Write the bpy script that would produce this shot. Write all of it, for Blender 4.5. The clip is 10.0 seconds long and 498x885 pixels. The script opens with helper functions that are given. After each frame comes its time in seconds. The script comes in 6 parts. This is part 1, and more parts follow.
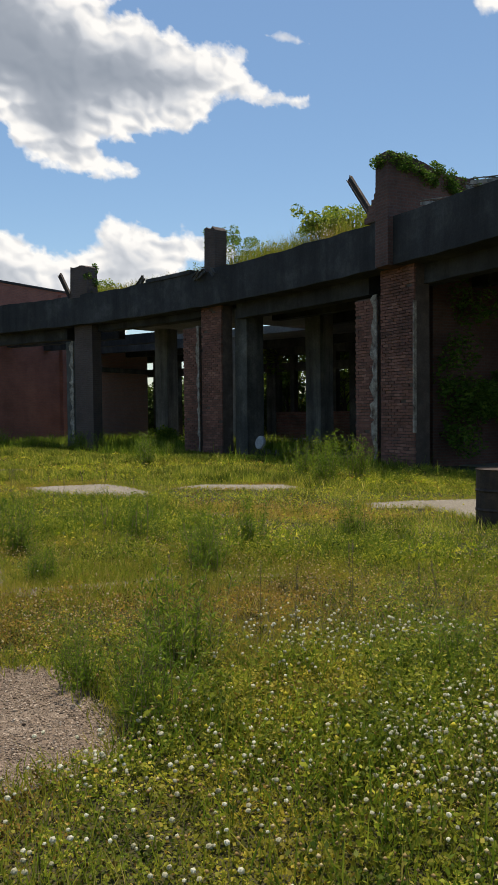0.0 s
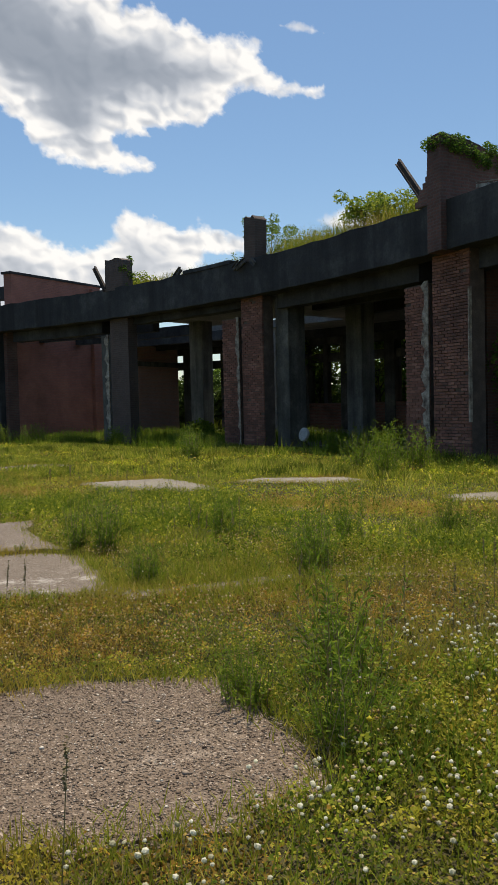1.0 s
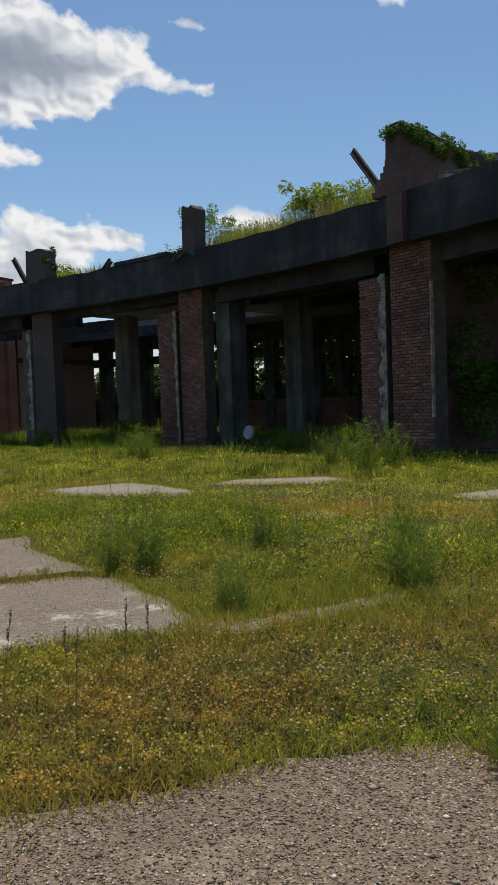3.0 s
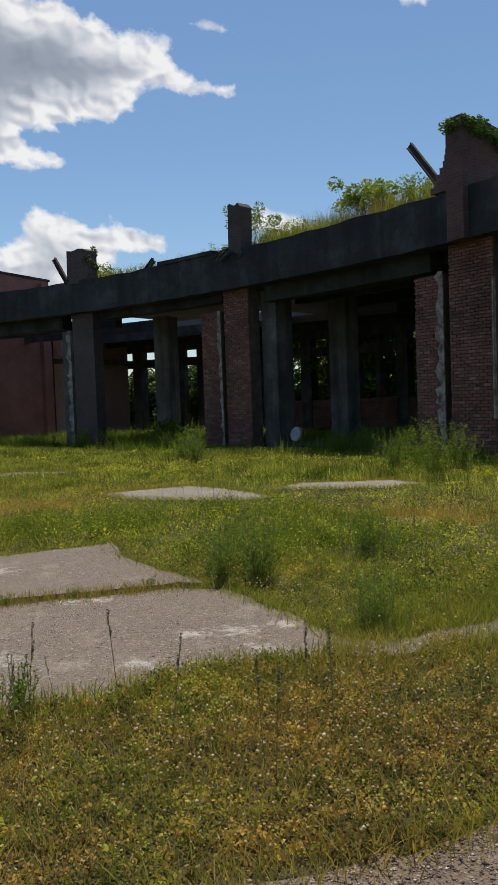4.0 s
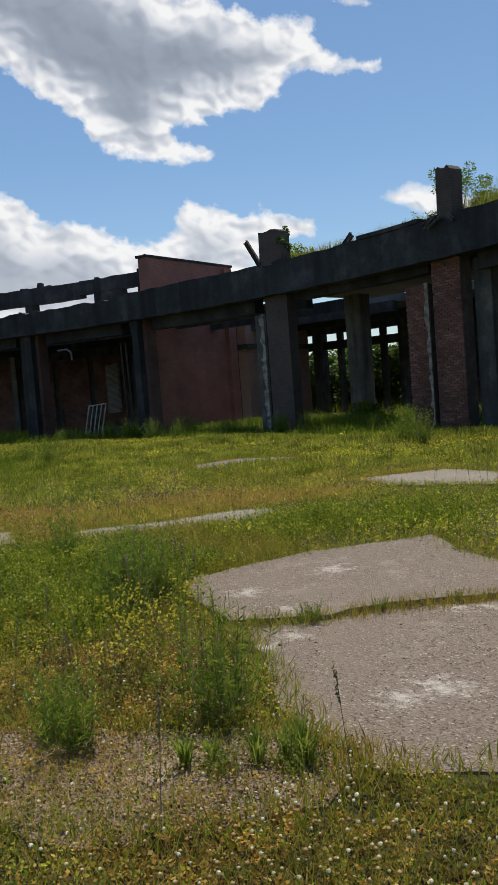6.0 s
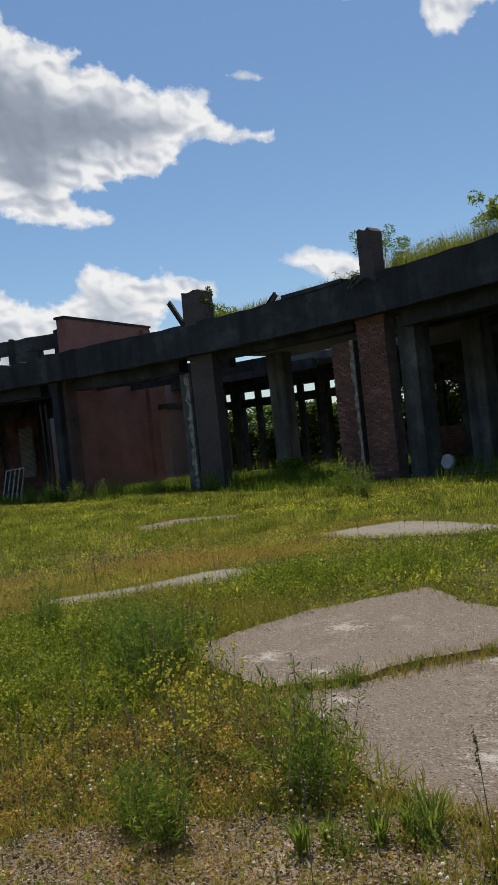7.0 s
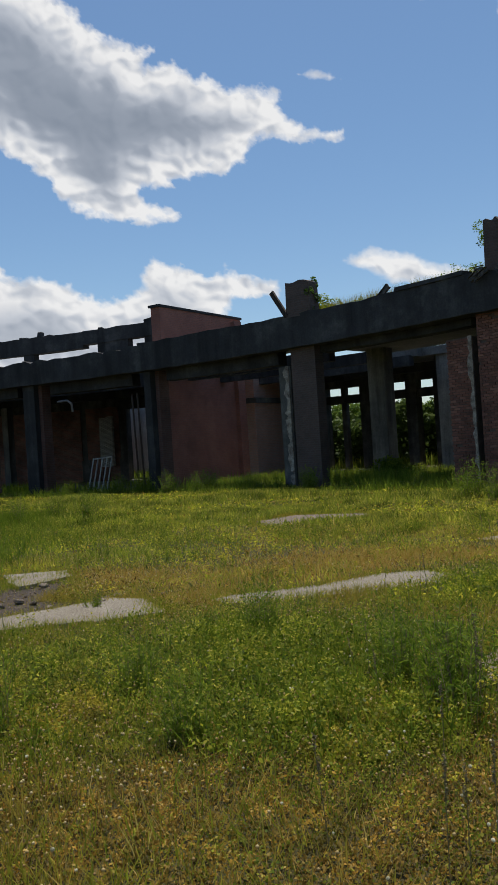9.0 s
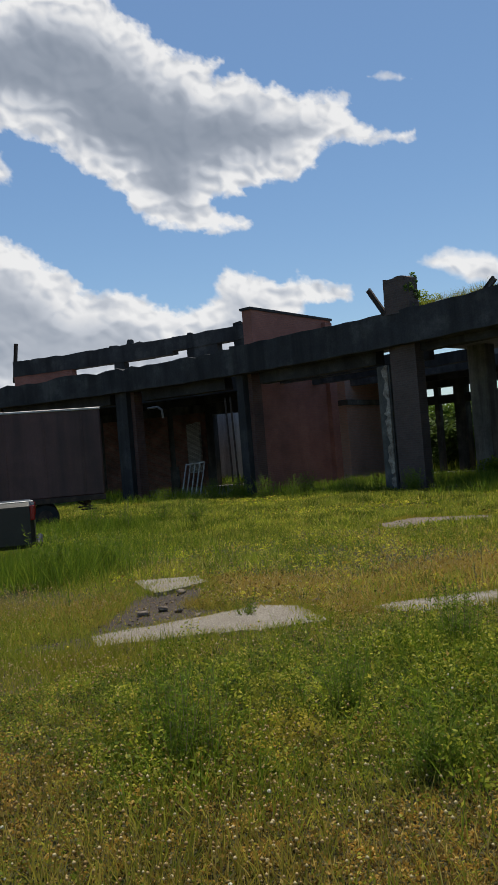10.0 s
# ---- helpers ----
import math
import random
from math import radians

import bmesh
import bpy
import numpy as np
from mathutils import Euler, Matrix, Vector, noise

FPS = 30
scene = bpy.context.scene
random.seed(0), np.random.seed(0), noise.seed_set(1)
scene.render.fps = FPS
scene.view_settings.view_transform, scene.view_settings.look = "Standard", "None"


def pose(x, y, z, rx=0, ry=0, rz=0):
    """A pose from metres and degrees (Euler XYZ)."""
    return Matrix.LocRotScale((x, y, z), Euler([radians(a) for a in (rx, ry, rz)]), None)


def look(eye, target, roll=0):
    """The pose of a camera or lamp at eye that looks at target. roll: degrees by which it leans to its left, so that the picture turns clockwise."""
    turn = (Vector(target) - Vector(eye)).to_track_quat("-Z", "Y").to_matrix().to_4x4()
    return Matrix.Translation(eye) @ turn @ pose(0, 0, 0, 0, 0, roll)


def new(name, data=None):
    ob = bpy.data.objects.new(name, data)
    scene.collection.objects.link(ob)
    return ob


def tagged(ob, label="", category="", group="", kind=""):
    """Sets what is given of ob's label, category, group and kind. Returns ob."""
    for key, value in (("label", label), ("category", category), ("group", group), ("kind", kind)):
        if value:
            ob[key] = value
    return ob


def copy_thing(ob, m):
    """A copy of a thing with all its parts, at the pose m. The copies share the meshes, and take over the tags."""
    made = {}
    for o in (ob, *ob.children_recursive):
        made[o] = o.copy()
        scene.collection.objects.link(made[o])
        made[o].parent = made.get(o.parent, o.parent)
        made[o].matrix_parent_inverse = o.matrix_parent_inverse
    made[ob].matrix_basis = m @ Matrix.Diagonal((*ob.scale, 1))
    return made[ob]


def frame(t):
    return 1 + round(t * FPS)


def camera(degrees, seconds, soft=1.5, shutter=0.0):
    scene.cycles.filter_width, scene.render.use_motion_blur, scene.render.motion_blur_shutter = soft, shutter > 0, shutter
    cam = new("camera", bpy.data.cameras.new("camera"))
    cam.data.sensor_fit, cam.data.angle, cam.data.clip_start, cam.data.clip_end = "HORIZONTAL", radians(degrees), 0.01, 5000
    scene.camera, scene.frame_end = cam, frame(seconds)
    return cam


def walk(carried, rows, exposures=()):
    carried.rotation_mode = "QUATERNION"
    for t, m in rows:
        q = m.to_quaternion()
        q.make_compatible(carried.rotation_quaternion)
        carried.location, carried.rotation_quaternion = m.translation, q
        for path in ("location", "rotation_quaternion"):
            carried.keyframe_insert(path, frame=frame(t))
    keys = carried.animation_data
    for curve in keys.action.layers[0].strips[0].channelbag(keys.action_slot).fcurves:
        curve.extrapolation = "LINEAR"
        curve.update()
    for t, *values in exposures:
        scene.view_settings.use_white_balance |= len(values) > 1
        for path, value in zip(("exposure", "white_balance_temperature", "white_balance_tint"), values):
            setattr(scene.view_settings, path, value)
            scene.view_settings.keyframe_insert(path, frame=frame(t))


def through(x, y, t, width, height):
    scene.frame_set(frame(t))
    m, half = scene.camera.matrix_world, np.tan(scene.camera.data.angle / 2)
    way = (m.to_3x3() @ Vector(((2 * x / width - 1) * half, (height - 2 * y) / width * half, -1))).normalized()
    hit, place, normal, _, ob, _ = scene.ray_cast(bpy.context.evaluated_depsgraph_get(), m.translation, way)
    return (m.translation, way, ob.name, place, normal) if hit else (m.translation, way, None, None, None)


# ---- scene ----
cam = camera(33.9, 10.0)
PATH = [
    (0, (-0.132, 0.341, 1.438), (-1.052, 2.116, 1.362), -0.6),
    (0.5, (-0.575, 0.316, 1.411), (-1.556, 2.057, 1.324), -0.9),
    (1, (-0.979, 0.339, 1.424), (-1.94, 2.091, 1.331), -1.4),
    (1.5, (-1.425, 0.378, 1.456), (-2.468, 2.082, 1.364), -2.3),
    (2, (-1.851, 0.395, 1.448), (-2.762, 2.172, 1.346), -1.7),
    (2.5, (-2.267, 0.49, 1.442), (-3.055, 2.325, 1.334), -1.9),
    (3.8, (-3.39, 0.605, 1.488), (-4.098, 2.473, 1.384), -2.0),
    (4, (-3.563, 0.638, 1.484), (-4.34, 2.478, 1.382), -2.1),
    (4.5, (-4.017, 0.699, 1.487), (-4.878, 2.5, 1.379), -1.8),
    (5, (-4.458, 0.676, 1.477), (-5.356, 2.459, 1.358), -1.8),
    (5.5, (-4.976, 0.809, 1.474), (-6.086, 2.468, 1.347), -3.2),
    (6, (-5.401, 0.759, 1.483), (-6.512, 2.418, 1.363), -4.4),
    (6.2, (-5.538, 0.734, 1.51), (-6.599, 2.427, 1.419), -4.6),
    (7.3, (-6.410, 0.471, 1.543), (-7.264, 2.279, 1.547), -5.0),
    (7.5, (-6.596, 0.464, 1.581), (-7.428, 2.283, 1.576), -3.7),
    (8, (-6.958, 0.474, 1.581), (-7.819, 2.279, 1.581), -3.4),
    (8.5, (-7.355, 0.541, 1.585), (-8.372, 2.262, 1.599), -4.7),
    (9, (-7.859, 0.592, 1.515), (-8.886, 2.308, 1.528), -3.7),
    (9.5, (-8.382, 0.656, 1.466), (-9.454, 2.344, 1.482), -3.0),
    (10, (-8.825, 0.647, 1.474), (-10.004, 2.262, 1.515), -4.6),
]
walk(cam, [(t, look(eye, target, roll)) for t, eye, target, roll in PATH],
     [(0.0, 0.24, 6850, 10), (1.2, 0.24, 6850, 10), (2.5, 0.05, 6600, 10), (4.5, 0.05, 6500, 10), (6.0, 0.12, 6500, 10), (7.5, 0.0, 6500, 10), (10.0, 0.0, 6500, 10)])

# ---- light ----
SUN_AZ, SUN_EL = 112.0, 74.0
world = bpy.data.worlds.new("sky")
scene.world = world
world.use_nodes = True
wn = world.node_tree
sky = wn.nodes.new("ShaderNodeTexSky")
sky.sky_type = "NISHITA"
sky.sun_disc = False
sky.sun_elevation = radians(SUN_EL)
sky.sun_rotation = radians(90 - SUN_AZ)
sky.air_density, sky.dust_density, sky.ozone_density = 1.0, 0.5, 3.0
wn.nodes["Background"].inputs["Strength"].default_value = 0.109
deep = wn.nodes.new("ShaderNodeHueSaturation")
deep.inputs["Hue"].default_value = 0.496
deep.inputs["Saturation"].default_value = 1.08
wn.links.new(sky.outputs["Color"], deep.inputs["Color"])
wn.links.new(deep.outputs["Color"], wn.nodes["Background"].inputs["Color"])
sun_data = bpy.data.lights.new("sun", "SUN")
sun_data.energy, sun_data.angle, sun_data.color = 4.5, radians(0.5), (1.0, 0.935, 0.80)
sun = new("sun", sun_data)
sa, se = radians(SUN_AZ), radians(SUN_EL)
sun.matrix_world = look((0, 0, 60), (-60 * math.cos(sa) * math.cos(se), -60 * math.sin(sa) * math.cos(se), 60 - 60 * math.sin(se)))

# ---- materials ----


def graph(name):
    m = bpy.data.materials.new(name)
    m.use_nodes = True
    nt = m.node_tree
    return m, nt, nt.nodes["Principled BSDF"]


def add(nt, kind, **inputs):
    n = nt.nodes.new(kind)
    for k, v in inputs.items():
        n.inputs[k.replace("_", " ")].default_value = v
    return n


def ramp(nt, fac, stops):
    r = nt.nodes.new("ShaderNodeValToRGB")
    el = r.color_ramp.elements
    while len(el) < len(stops):
        el.new(0.5)
    for e, (p, c) in zip(el, stops):
        e.position, e.color = p, (*c, 1)
    nt.links.new(fac, r.inputs["Fac"])
    return r.outputs["Color"]


def mix(nt, fac, a, b, mode="MIX"):
    n = nt.nodes.new("ShaderNodeMix")
    n.data_type, n.blend_type = "RGBA", mode
    for socket, v in ((n.inputs[0], fac), (n.inputs[6], a), (n.inputs[7], b)):
        if isinstance(v, (int, float)):
            socket.default_value = v
        elif isinstance(v, tuple):
            socket.default_value = (*v, 1)
        else:
            nt.links.new(v, socket)
    return n.outputs[2]


def noise_of(nt, scale, detail=5.0, rough=0.6, stretch=None, vector=None):
    n = add(nt, "ShaderNodeTexNoise", Scale=scale, Detail=detail, Roughness=rough)
    if vector is None:
        vector = nt.nodes.new("ShaderNodeTexCoord").outputs["Object"]
    if stretch:
        mp = nt.nodes.new("ShaderNodeMapping")
        mp.inputs["Scale"].default_value = stretch
        nt.links.new(vector, mp.inputs["Vector"])
        vector = mp.outputs["Vector"]
    nt.links.new(vector, n.inputs["Vector"])
    return n.outputs["Fac"]


def bump(nt, bsdf, height, strength=0.4, distance=0.02):
    b = add(nt, "ShaderNodeBump", Strength=strength, Distance=distance)
    nt.links.new(height, b.inputs["Height"])
    nt.links.new(b.outputs["Normal"], bsdf.inputs["Normal"])


def surface(name, dark, mid, light, scale=2.0, grain=40.0, rough=0.9, metal=0.0, streak=None, relief=0.4, depth=0.02):
    """A weathered surface: blotches at one scale, grain at another, streaks if wanted."""
    m, nt, b = graph(name)
    big = noise_of(nt, scale, 6, 0.65)
    col = ramp(nt, big, [(0.3, dark), (0.52, mid), (0.75, light)])
    fine = noise_of(nt, grain, 3, 0.6)
    col = mix(nt, 0.5, col, ramp(nt, fine, [(0.3, (0.35, 0.35, 0.35)), (0.7, (1, 1, 1))]), "MULTIPLY")
    if streak:
        s = noise_of(nt, streak, 4, 0.6, (1.0, 1.0, 0.08))
        col = mix(nt, 0.75, col, ramp(nt, s, [(0.35, (0.25, 0.24, 0.23)), (0.6, (1, 1, 1))]), "MULTIPLY")
    nt.links.new(col, b.inputs["Base Color"])
    b.inputs["Roughness"].default_value, b.inputs["Metallic"].default_value = rough, metal
    bump(nt, b, fine, relief, depth)
    return m


def brick_material(name, a, b2, mortar, soot=0.6):
    """Courses wrap round the piers: the wall's run is taken from the plan."""
    m, nt, b = graph(name)
    uv = nt.nodes.new("ShaderNodeUVMap").outputs["UV"]
    br = add(nt, "ShaderNodeTexBrick", Scale=1.0, Mortar_Size=0.014, Mortar_Smooth=0.3, Bias=-0.2, Brick_Width=0.215, Row_Height=0.076)
    br.inputs["Color1"].default_value, br.inputs["Color2"].default_value, br.inputs["Mortar"].default_value = (*a, 1), (*b2, 1), (*mortar, 1)
    nt.links.new(uv, br.inputs["Vector"])
    big = noise_of(nt, 0.7, 7, 0.65)
    col = mix(nt, soot, br.outputs["Color"], ramp(nt, big, [(0.32, (0.16, 0.15, 0.15)), (0.5, (0.6, 0.56, 0.55)), (0.7, (1, 1, 1))]), "MULTIPLY")
    fine = noise_of(nt, 25, 4)
    col = mix(nt, 0.45, col, ramp(nt, fine, [(0.3, (0.4, 0.4, 0.4)), (0.7, (1, 1, 1))]), "MULTIPLY")
    nt.links.new(col, b.inputs["Base Color"])
    b.inputs["Roughness"].default_value = 0.92
    inv = nt.nodes.new("ShaderNodeMath")
    inv.operation = "MULTIPLY_ADD"
    inv.inputs[1].default_value, inv.inputs[2].default_value = -1.0, 1.0
    nt.links.new(br.outputs["Fac"], inv.inputs[0])
    bump(nt, b, inv.outputs[0], 0.8, 0.012)
    return m


def leaf_material(name, stops, through=0.45, rough=0.6, patch=None, patch_scale=0.5, cut=0.47, tufts=0.0):
    """Leaves and blades: a colour for each island, light that passes through, patches over the field; tufts scales the
    painted light and shade of mounds.
    """
    m, nt, b = graph(name)
    rnd = nt.nodes.new("ShaderNodeNewGeometry").outputs["Random Per Island"]
    col = ramp(nt, rnd, stops)
    if patch:
        n = noise_of(nt, patch_scale, 5, 0.6)
        col = mix(nt, ramp(nt, n, [(cut, (0, 0, 0)), (cut + 0.18, (0.88, 0.88, 0.88))]), col, mix(nt, 0.3, patch, col))
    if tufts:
        # noise paints the shade of hollows and light of mounds into the colour
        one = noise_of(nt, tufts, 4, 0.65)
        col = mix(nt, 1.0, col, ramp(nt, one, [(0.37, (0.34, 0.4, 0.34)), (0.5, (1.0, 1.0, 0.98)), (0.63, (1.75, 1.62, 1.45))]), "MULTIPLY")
    nt.links.new(col, b.inputs["Base Color"])
    b.inputs["Roughness"].default_value = rough
    b.inputs["Specular IOR Level"].default_value = 0.15
    tr = nt.nodes.new("ShaderNodeBsdfTranslucent")
    nt.links.new(col, tr.inputs["Color"])
    ms = nt.nodes.new("ShaderNodeMixShader")
    ms.inputs[0].default_value = through
    nt.links.new(b.outputs[0], ms.inputs[1])
    nt.links.new(tr.outputs[0], ms.inputs[2])
    nt.links.new(ms.outputs[0], nt.nodes["Material Output"].inputs["Surface"])
    return m


BRICK = brick_material("old_red_brick", (0.40, 0.17, 0.12), (0.24, 0.105, 0.08), (0.29, 0.215, 0.17), 0.8)
BRICK_DARK = brick_material("soot_black_brick", (0.22, 0.105, 0.082), (0.155, 0.08, 0.065), (0.18, 0.13, 0.11), 0.7)
BRICK_RED = brick_material("painted_red_brick", (0.45, 0.18, 0.13), (0.39, 0.15, 0.11), (0.36, 0.18, 0.145), 0.5)
# brown brick, made paler in place of light missing on the inner wall
BRICK_BROWN_LIT = brick_material("brightened_brown_brick", (0.58, 0.32, 0.24), (0.48, 0.26, 0.19), (0.45, 0.33, 0.27), 0.3)
BRICK_SOOT = brick_material("smoke_grey_brick", (0.15, 0.10, 0.085), (0.115, 0.08, 0.07), (0.14, 0.115, 0.10), 0.6)
BRICK_PALE = brick_material("pale_brick", (0.62, 0.58, 0.52), (0.44, 0.41, 0.37), (0.2, 0.19, 0.17), 0.3)
CONCRETE = surface("sooty_concrete", (0.03, 0.029, 0.03), (0.05, 0.049, 0.05), (0.118, 0.115, 0.11), 0.9, 18, 0.95, 0, 1.4)
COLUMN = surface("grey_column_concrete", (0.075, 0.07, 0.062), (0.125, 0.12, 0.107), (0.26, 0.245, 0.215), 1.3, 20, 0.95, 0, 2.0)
# paler column concrete: light inside the dark bays is put into the colour
INNER_LIT = surface("brightened_inner_concrete", (0.16, 0.155, 0.145), (0.27, 0.26, 0.24), (0.40, 0.38, 0.34), 1.1, 20, 0.95, 0, 2.2)
CEILING = surface("stained_slab", (0.11, 0.104, 0.097), (0.18, 0.17, 0.157), (0.28, 0.268, 0.245), 0.5, 12, 0.95)
BOUNCE_FLOOR = surface("bounce_floor_concrete", (0.16, 0.15, 0.13), (0.26, 0.243, 0.215), (0.36, 0.34, 0.30), 1.0, 18, 0.95)
PLASTER = surface("peeling_white_plaster", (0.10, 0.065, 0.05), (0.34, 0.29, 0.235), (0.62, 0.56, 0.47), 5.5, 25, 0.95, 0, None, 0.9, 0.03)
TIMBER = surface("weathered_timber", (0.05, 0.045, 0.04), (0.12, 0.11, 0.10), (0.25, 0.24, 0.22), 4, 60, 0.9, 0, 9)
BLEACHED = surface("bleached_timber", (0.22, 0.21, 0.19), (0.38, 0.36, 0.33), (0.55, 0.53, 0.48), 4, 60, 0.9, 0, 9)
RUST = surface("rusty_steel", (0.025, 0.018, 0.015), (0.06, 0.04, 0.03), (0.13, 0.08, 0.055), 5, 70, 0.75, 0.3)
PALE_METAL = surface("pale_galvanised_metal", (0.25, 0.25, 0.25), (0.42, 0.42, 0.41), (0.6, 0.6, 0.58), 5, 50, 0.5, 0.6)
WHITE = surface("chalky_white_enamel", (0.22, 0.22, 0.22), (0.36, 0.36, 0.36), (0.5, 0.5, 0.49), 4, 30, 0.5)
TRAILER = surface("faded_maroon_paint", (0.085, 0.04, 0.036), (0.12, 0.055, 0.05), (0.16, 0.085, 0.075), 1.2, 30, 0.6, 0.0, 1.5, 0.1, 0.005)
TRUCK = surface("dark_truck_paint", (0.01, 0.01, 0.012), (0.018, 0.018, 0.02), (0.03, 0.03, 0.03), 3, 60, 0.35, 0.1, None, 0.05, 0.002)
RUBBER = surface("black_rubber", (0.012, 0.012, 0.012), (0.02, 0.02, 0.02), (0.03, 0.03, 0.03), 6, 80, 0.85)
TAIL = surface("red_lamp_lens", (0.18, 0.006, 0.008), (0.32, 0.008, 0.012), (0.4, 0.012, 0.016), 6, 40, 0.25, 0, None, 0.05, 0.002)
CHROME = surface("dull_chrome", (0.4, 0.4, 0.4), (0.6, 0.6, 0.6), (0.7, 0.7, 0.7), 8, 60, 0.3, 0.9, None, 0.05, 0.002)
BARK = surface("grey_bark", (0.05, 0.04, 0.03), (0.10, 0.085, 0.065), (0.18, 0.16, 0.13), 6, 40, 0.95, 0, 6, 0.8, 0.03)
SHED = surface("pale_block_wall", (0.55, 0.56, 0.55), (0.68, 0.69, 0.68), (0.76, 0.76, 0.74), 0.7, 14, 0.9, 0, 1.5)


def gravel_material(name, base, pale, dark, stain, grain=105.0, worn=()):
    """Grit of mixed stones; worn lists the spots where the skin has flaked off pale."""
    m, nt, b = graph(name)
    obj = nt.nodes.new("ShaderNodeTexCoord").outputs["Object"]
    v = add(nt, "ShaderNodeTexVoronoi", Scale=grain, Randomness=1.0)
    nt.links.new(obj, v.inputs["Vector"])
    sep = nt.nodes.new("ShaderNodeSeparateColor")
    nt.links.new(v.outputs["Color"], sep.inputs[0])
    stones = ramp(nt, sep.outputs[0], [(0.0, dark), (0.38, base), (0.9, base), (1.0, pale)])
    big = noise_of(nt, 1.1, 6, 0.65)
    col = mix(nt, ramp(nt, big, [(0.45, (0, 0, 0)), (0.65, (0.5, 0.5, 0.5))]), stones, stain)
    pal = noise_of(nt, 2.3, 6, 0.7)
    col = mix(nt, ramp(nt, pal, [(0.56, (0, 0, 0)), (0.70, (0.4, 0.4, 0.4))]), col, pale)
    if worn:
        near = None
        for x, y, reach in worn:
            d = nt.nodes.new("ShaderNodeVectorMath")
            d.operation = "DISTANCE"
            d.inputs[1].default_value = (x, y, 0.0)
            nt.links.new(obj, d.inputs[0])
            q = nt.nodes.new("ShaderNodeMath")
            q.operation = "DIVIDE"
            q.inputs[1].default_value = reach * 1.4
            nt.links.new(d.outputs["Value"], q.inputs[0])
            if near is None:
                near = q.outputs[0]
            else:
                mn = nt.nodes.new("ShaderNodeMath")
                mn.operation = "MINIMUM"
                nt.links.new(near, mn.inputs[0])
                nt.links.new(q.outputs[0], mn.inputs[1])
                near = mn.outputs[0]
        ragged = nt.nodes.new("ShaderNodeMath")
        ragged.operation = "MULTIPLY_ADD"
        ragged.inputs[1].default_value = 0.8
        nt.links.new(noise_of(nt, 15.0, 8, 0.75), ragged.inputs[0])
        nt.links.new(near, ragged.inputs[2])
        col = mix(nt, ramp(nt, ragged.outputs[0], [(0.0, (0.75, 0.75, 0.75)), (0.40, (0.7, 0.7, 0.7)), (0.54, (0, 0, 0))]), col, (0.50, 0.455, 0.395))
    nt.links.new(col, b.inputs["Base Color"])
    b.inputs["Roughness"].default_value = 0.95
    bump(nt, b, v.outputs["Distance"], 0.8, 0.014)
    return m


GRAVEL = gravel_material("pink_grey_gravel", (0.20, 0.142, 0.098), (0.50, 0.40, 0.31), (0.05, 0.034, 0.024), (0.15, 0.105, 0.072))
WORN = [(-8.74, 5.58, 0.75), (-7.94, 4.87, 0.55), (-7.99, 4.63, 0.45), (-8.22, 5.30, 0.5), (-7.25, 5.75, 0.55), (-7.03, 5.85, 0.55), (-6.85, 4.42, 0.8), (-6.96, 4.2, 0.6), (-8.45, 6.4, 0.9), (-5.69, 5.37, 0.7), (-5.95, 5.22, 0.6), (-5.45, 5.6, 0.6), (-5.95, 4.6, 0.7), (-5.41, 5.1, 0.6)]
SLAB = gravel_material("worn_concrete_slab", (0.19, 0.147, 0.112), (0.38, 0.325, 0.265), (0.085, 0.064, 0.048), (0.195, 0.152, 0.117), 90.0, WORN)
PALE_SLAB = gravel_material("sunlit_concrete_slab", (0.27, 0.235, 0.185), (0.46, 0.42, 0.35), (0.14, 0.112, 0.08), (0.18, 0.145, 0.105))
DIRT = gravel_material("dark_dirt", (0.045, 0.032, 0.022), (0.15, 0.115, 0.08), (0.02, 0.014, 0.01), (0.07, 0.048, 0.03), 60.0)
MORTAR = surface("crumbling_mortar", (0.07, 0.05, 0.04), (0.11, 0.08, 0.065), (0.18, 0.14, 0.11), 3.0, 60, 0.95)


def laid_brick(name, output):
    """Single bricks: each its own shade of red, with soot and grain."""
    m, nt, b = graph(name)
    src = nt.nodes.new("ShaderNodeObjectInfo" if output == "Random" else "ShaderNodeNewGeometry")
    col = ramp(nt, src.outputs[output], [(0.0, (0.19, 0.092, 0.068)), (0.4, (0.25, 0.112, 0.08)), (0.8, (0.31, 0.14, 0.10)), (1.0, (0.37, 0.185, 0.135))])
    place = nt.nodes.new("ShaderNodeNewGeometry").outputs["Position"]
    big = noise_of(nt, 0.8, 6, 0.65, None, place)
    col = mix(nt, 0.75, col, ramp(nt, big, [(0.34, (0.28, 0.26, 0.26)), (0.52, (0.75, 0.72, 0.7)), (0.7, (1, 1, 1))]), "MULTIPLY")
    fine = noise_of(nt, 40, 4, 0.6, None, place)
    col = mix(nt, 0.5, col, ramp(nt, fine, [(0.3, (0.4, 0.4, 0.4)), (0.7, (1, 1, 1))]), "MULTIPLY")
    nt.links.new(col, b.inputs["Base Color"])
    b.inputs["Roughness"].default_value = 0.93
    bump(nt, b, fine, 0.5, 0.004)
    return m


BRICK_SINGLE = laid_brick("single_red_brick", "Random")
BRICK_COURSE = laid_brick("coursed_red_brick", "Random Per Island")
STONES = leaf_material("loose_pebble", [(0.0, (0.06, 0.043, 0.032)), (0.3, (0.16, 0.115, 0.082)), (0.65, (0.26, 0.195, 0.145)), (0.93, (0.36, 0.29, 0.225)), (1.0, (0.62, 0.55, 0.46))], 0.0, 0.95)


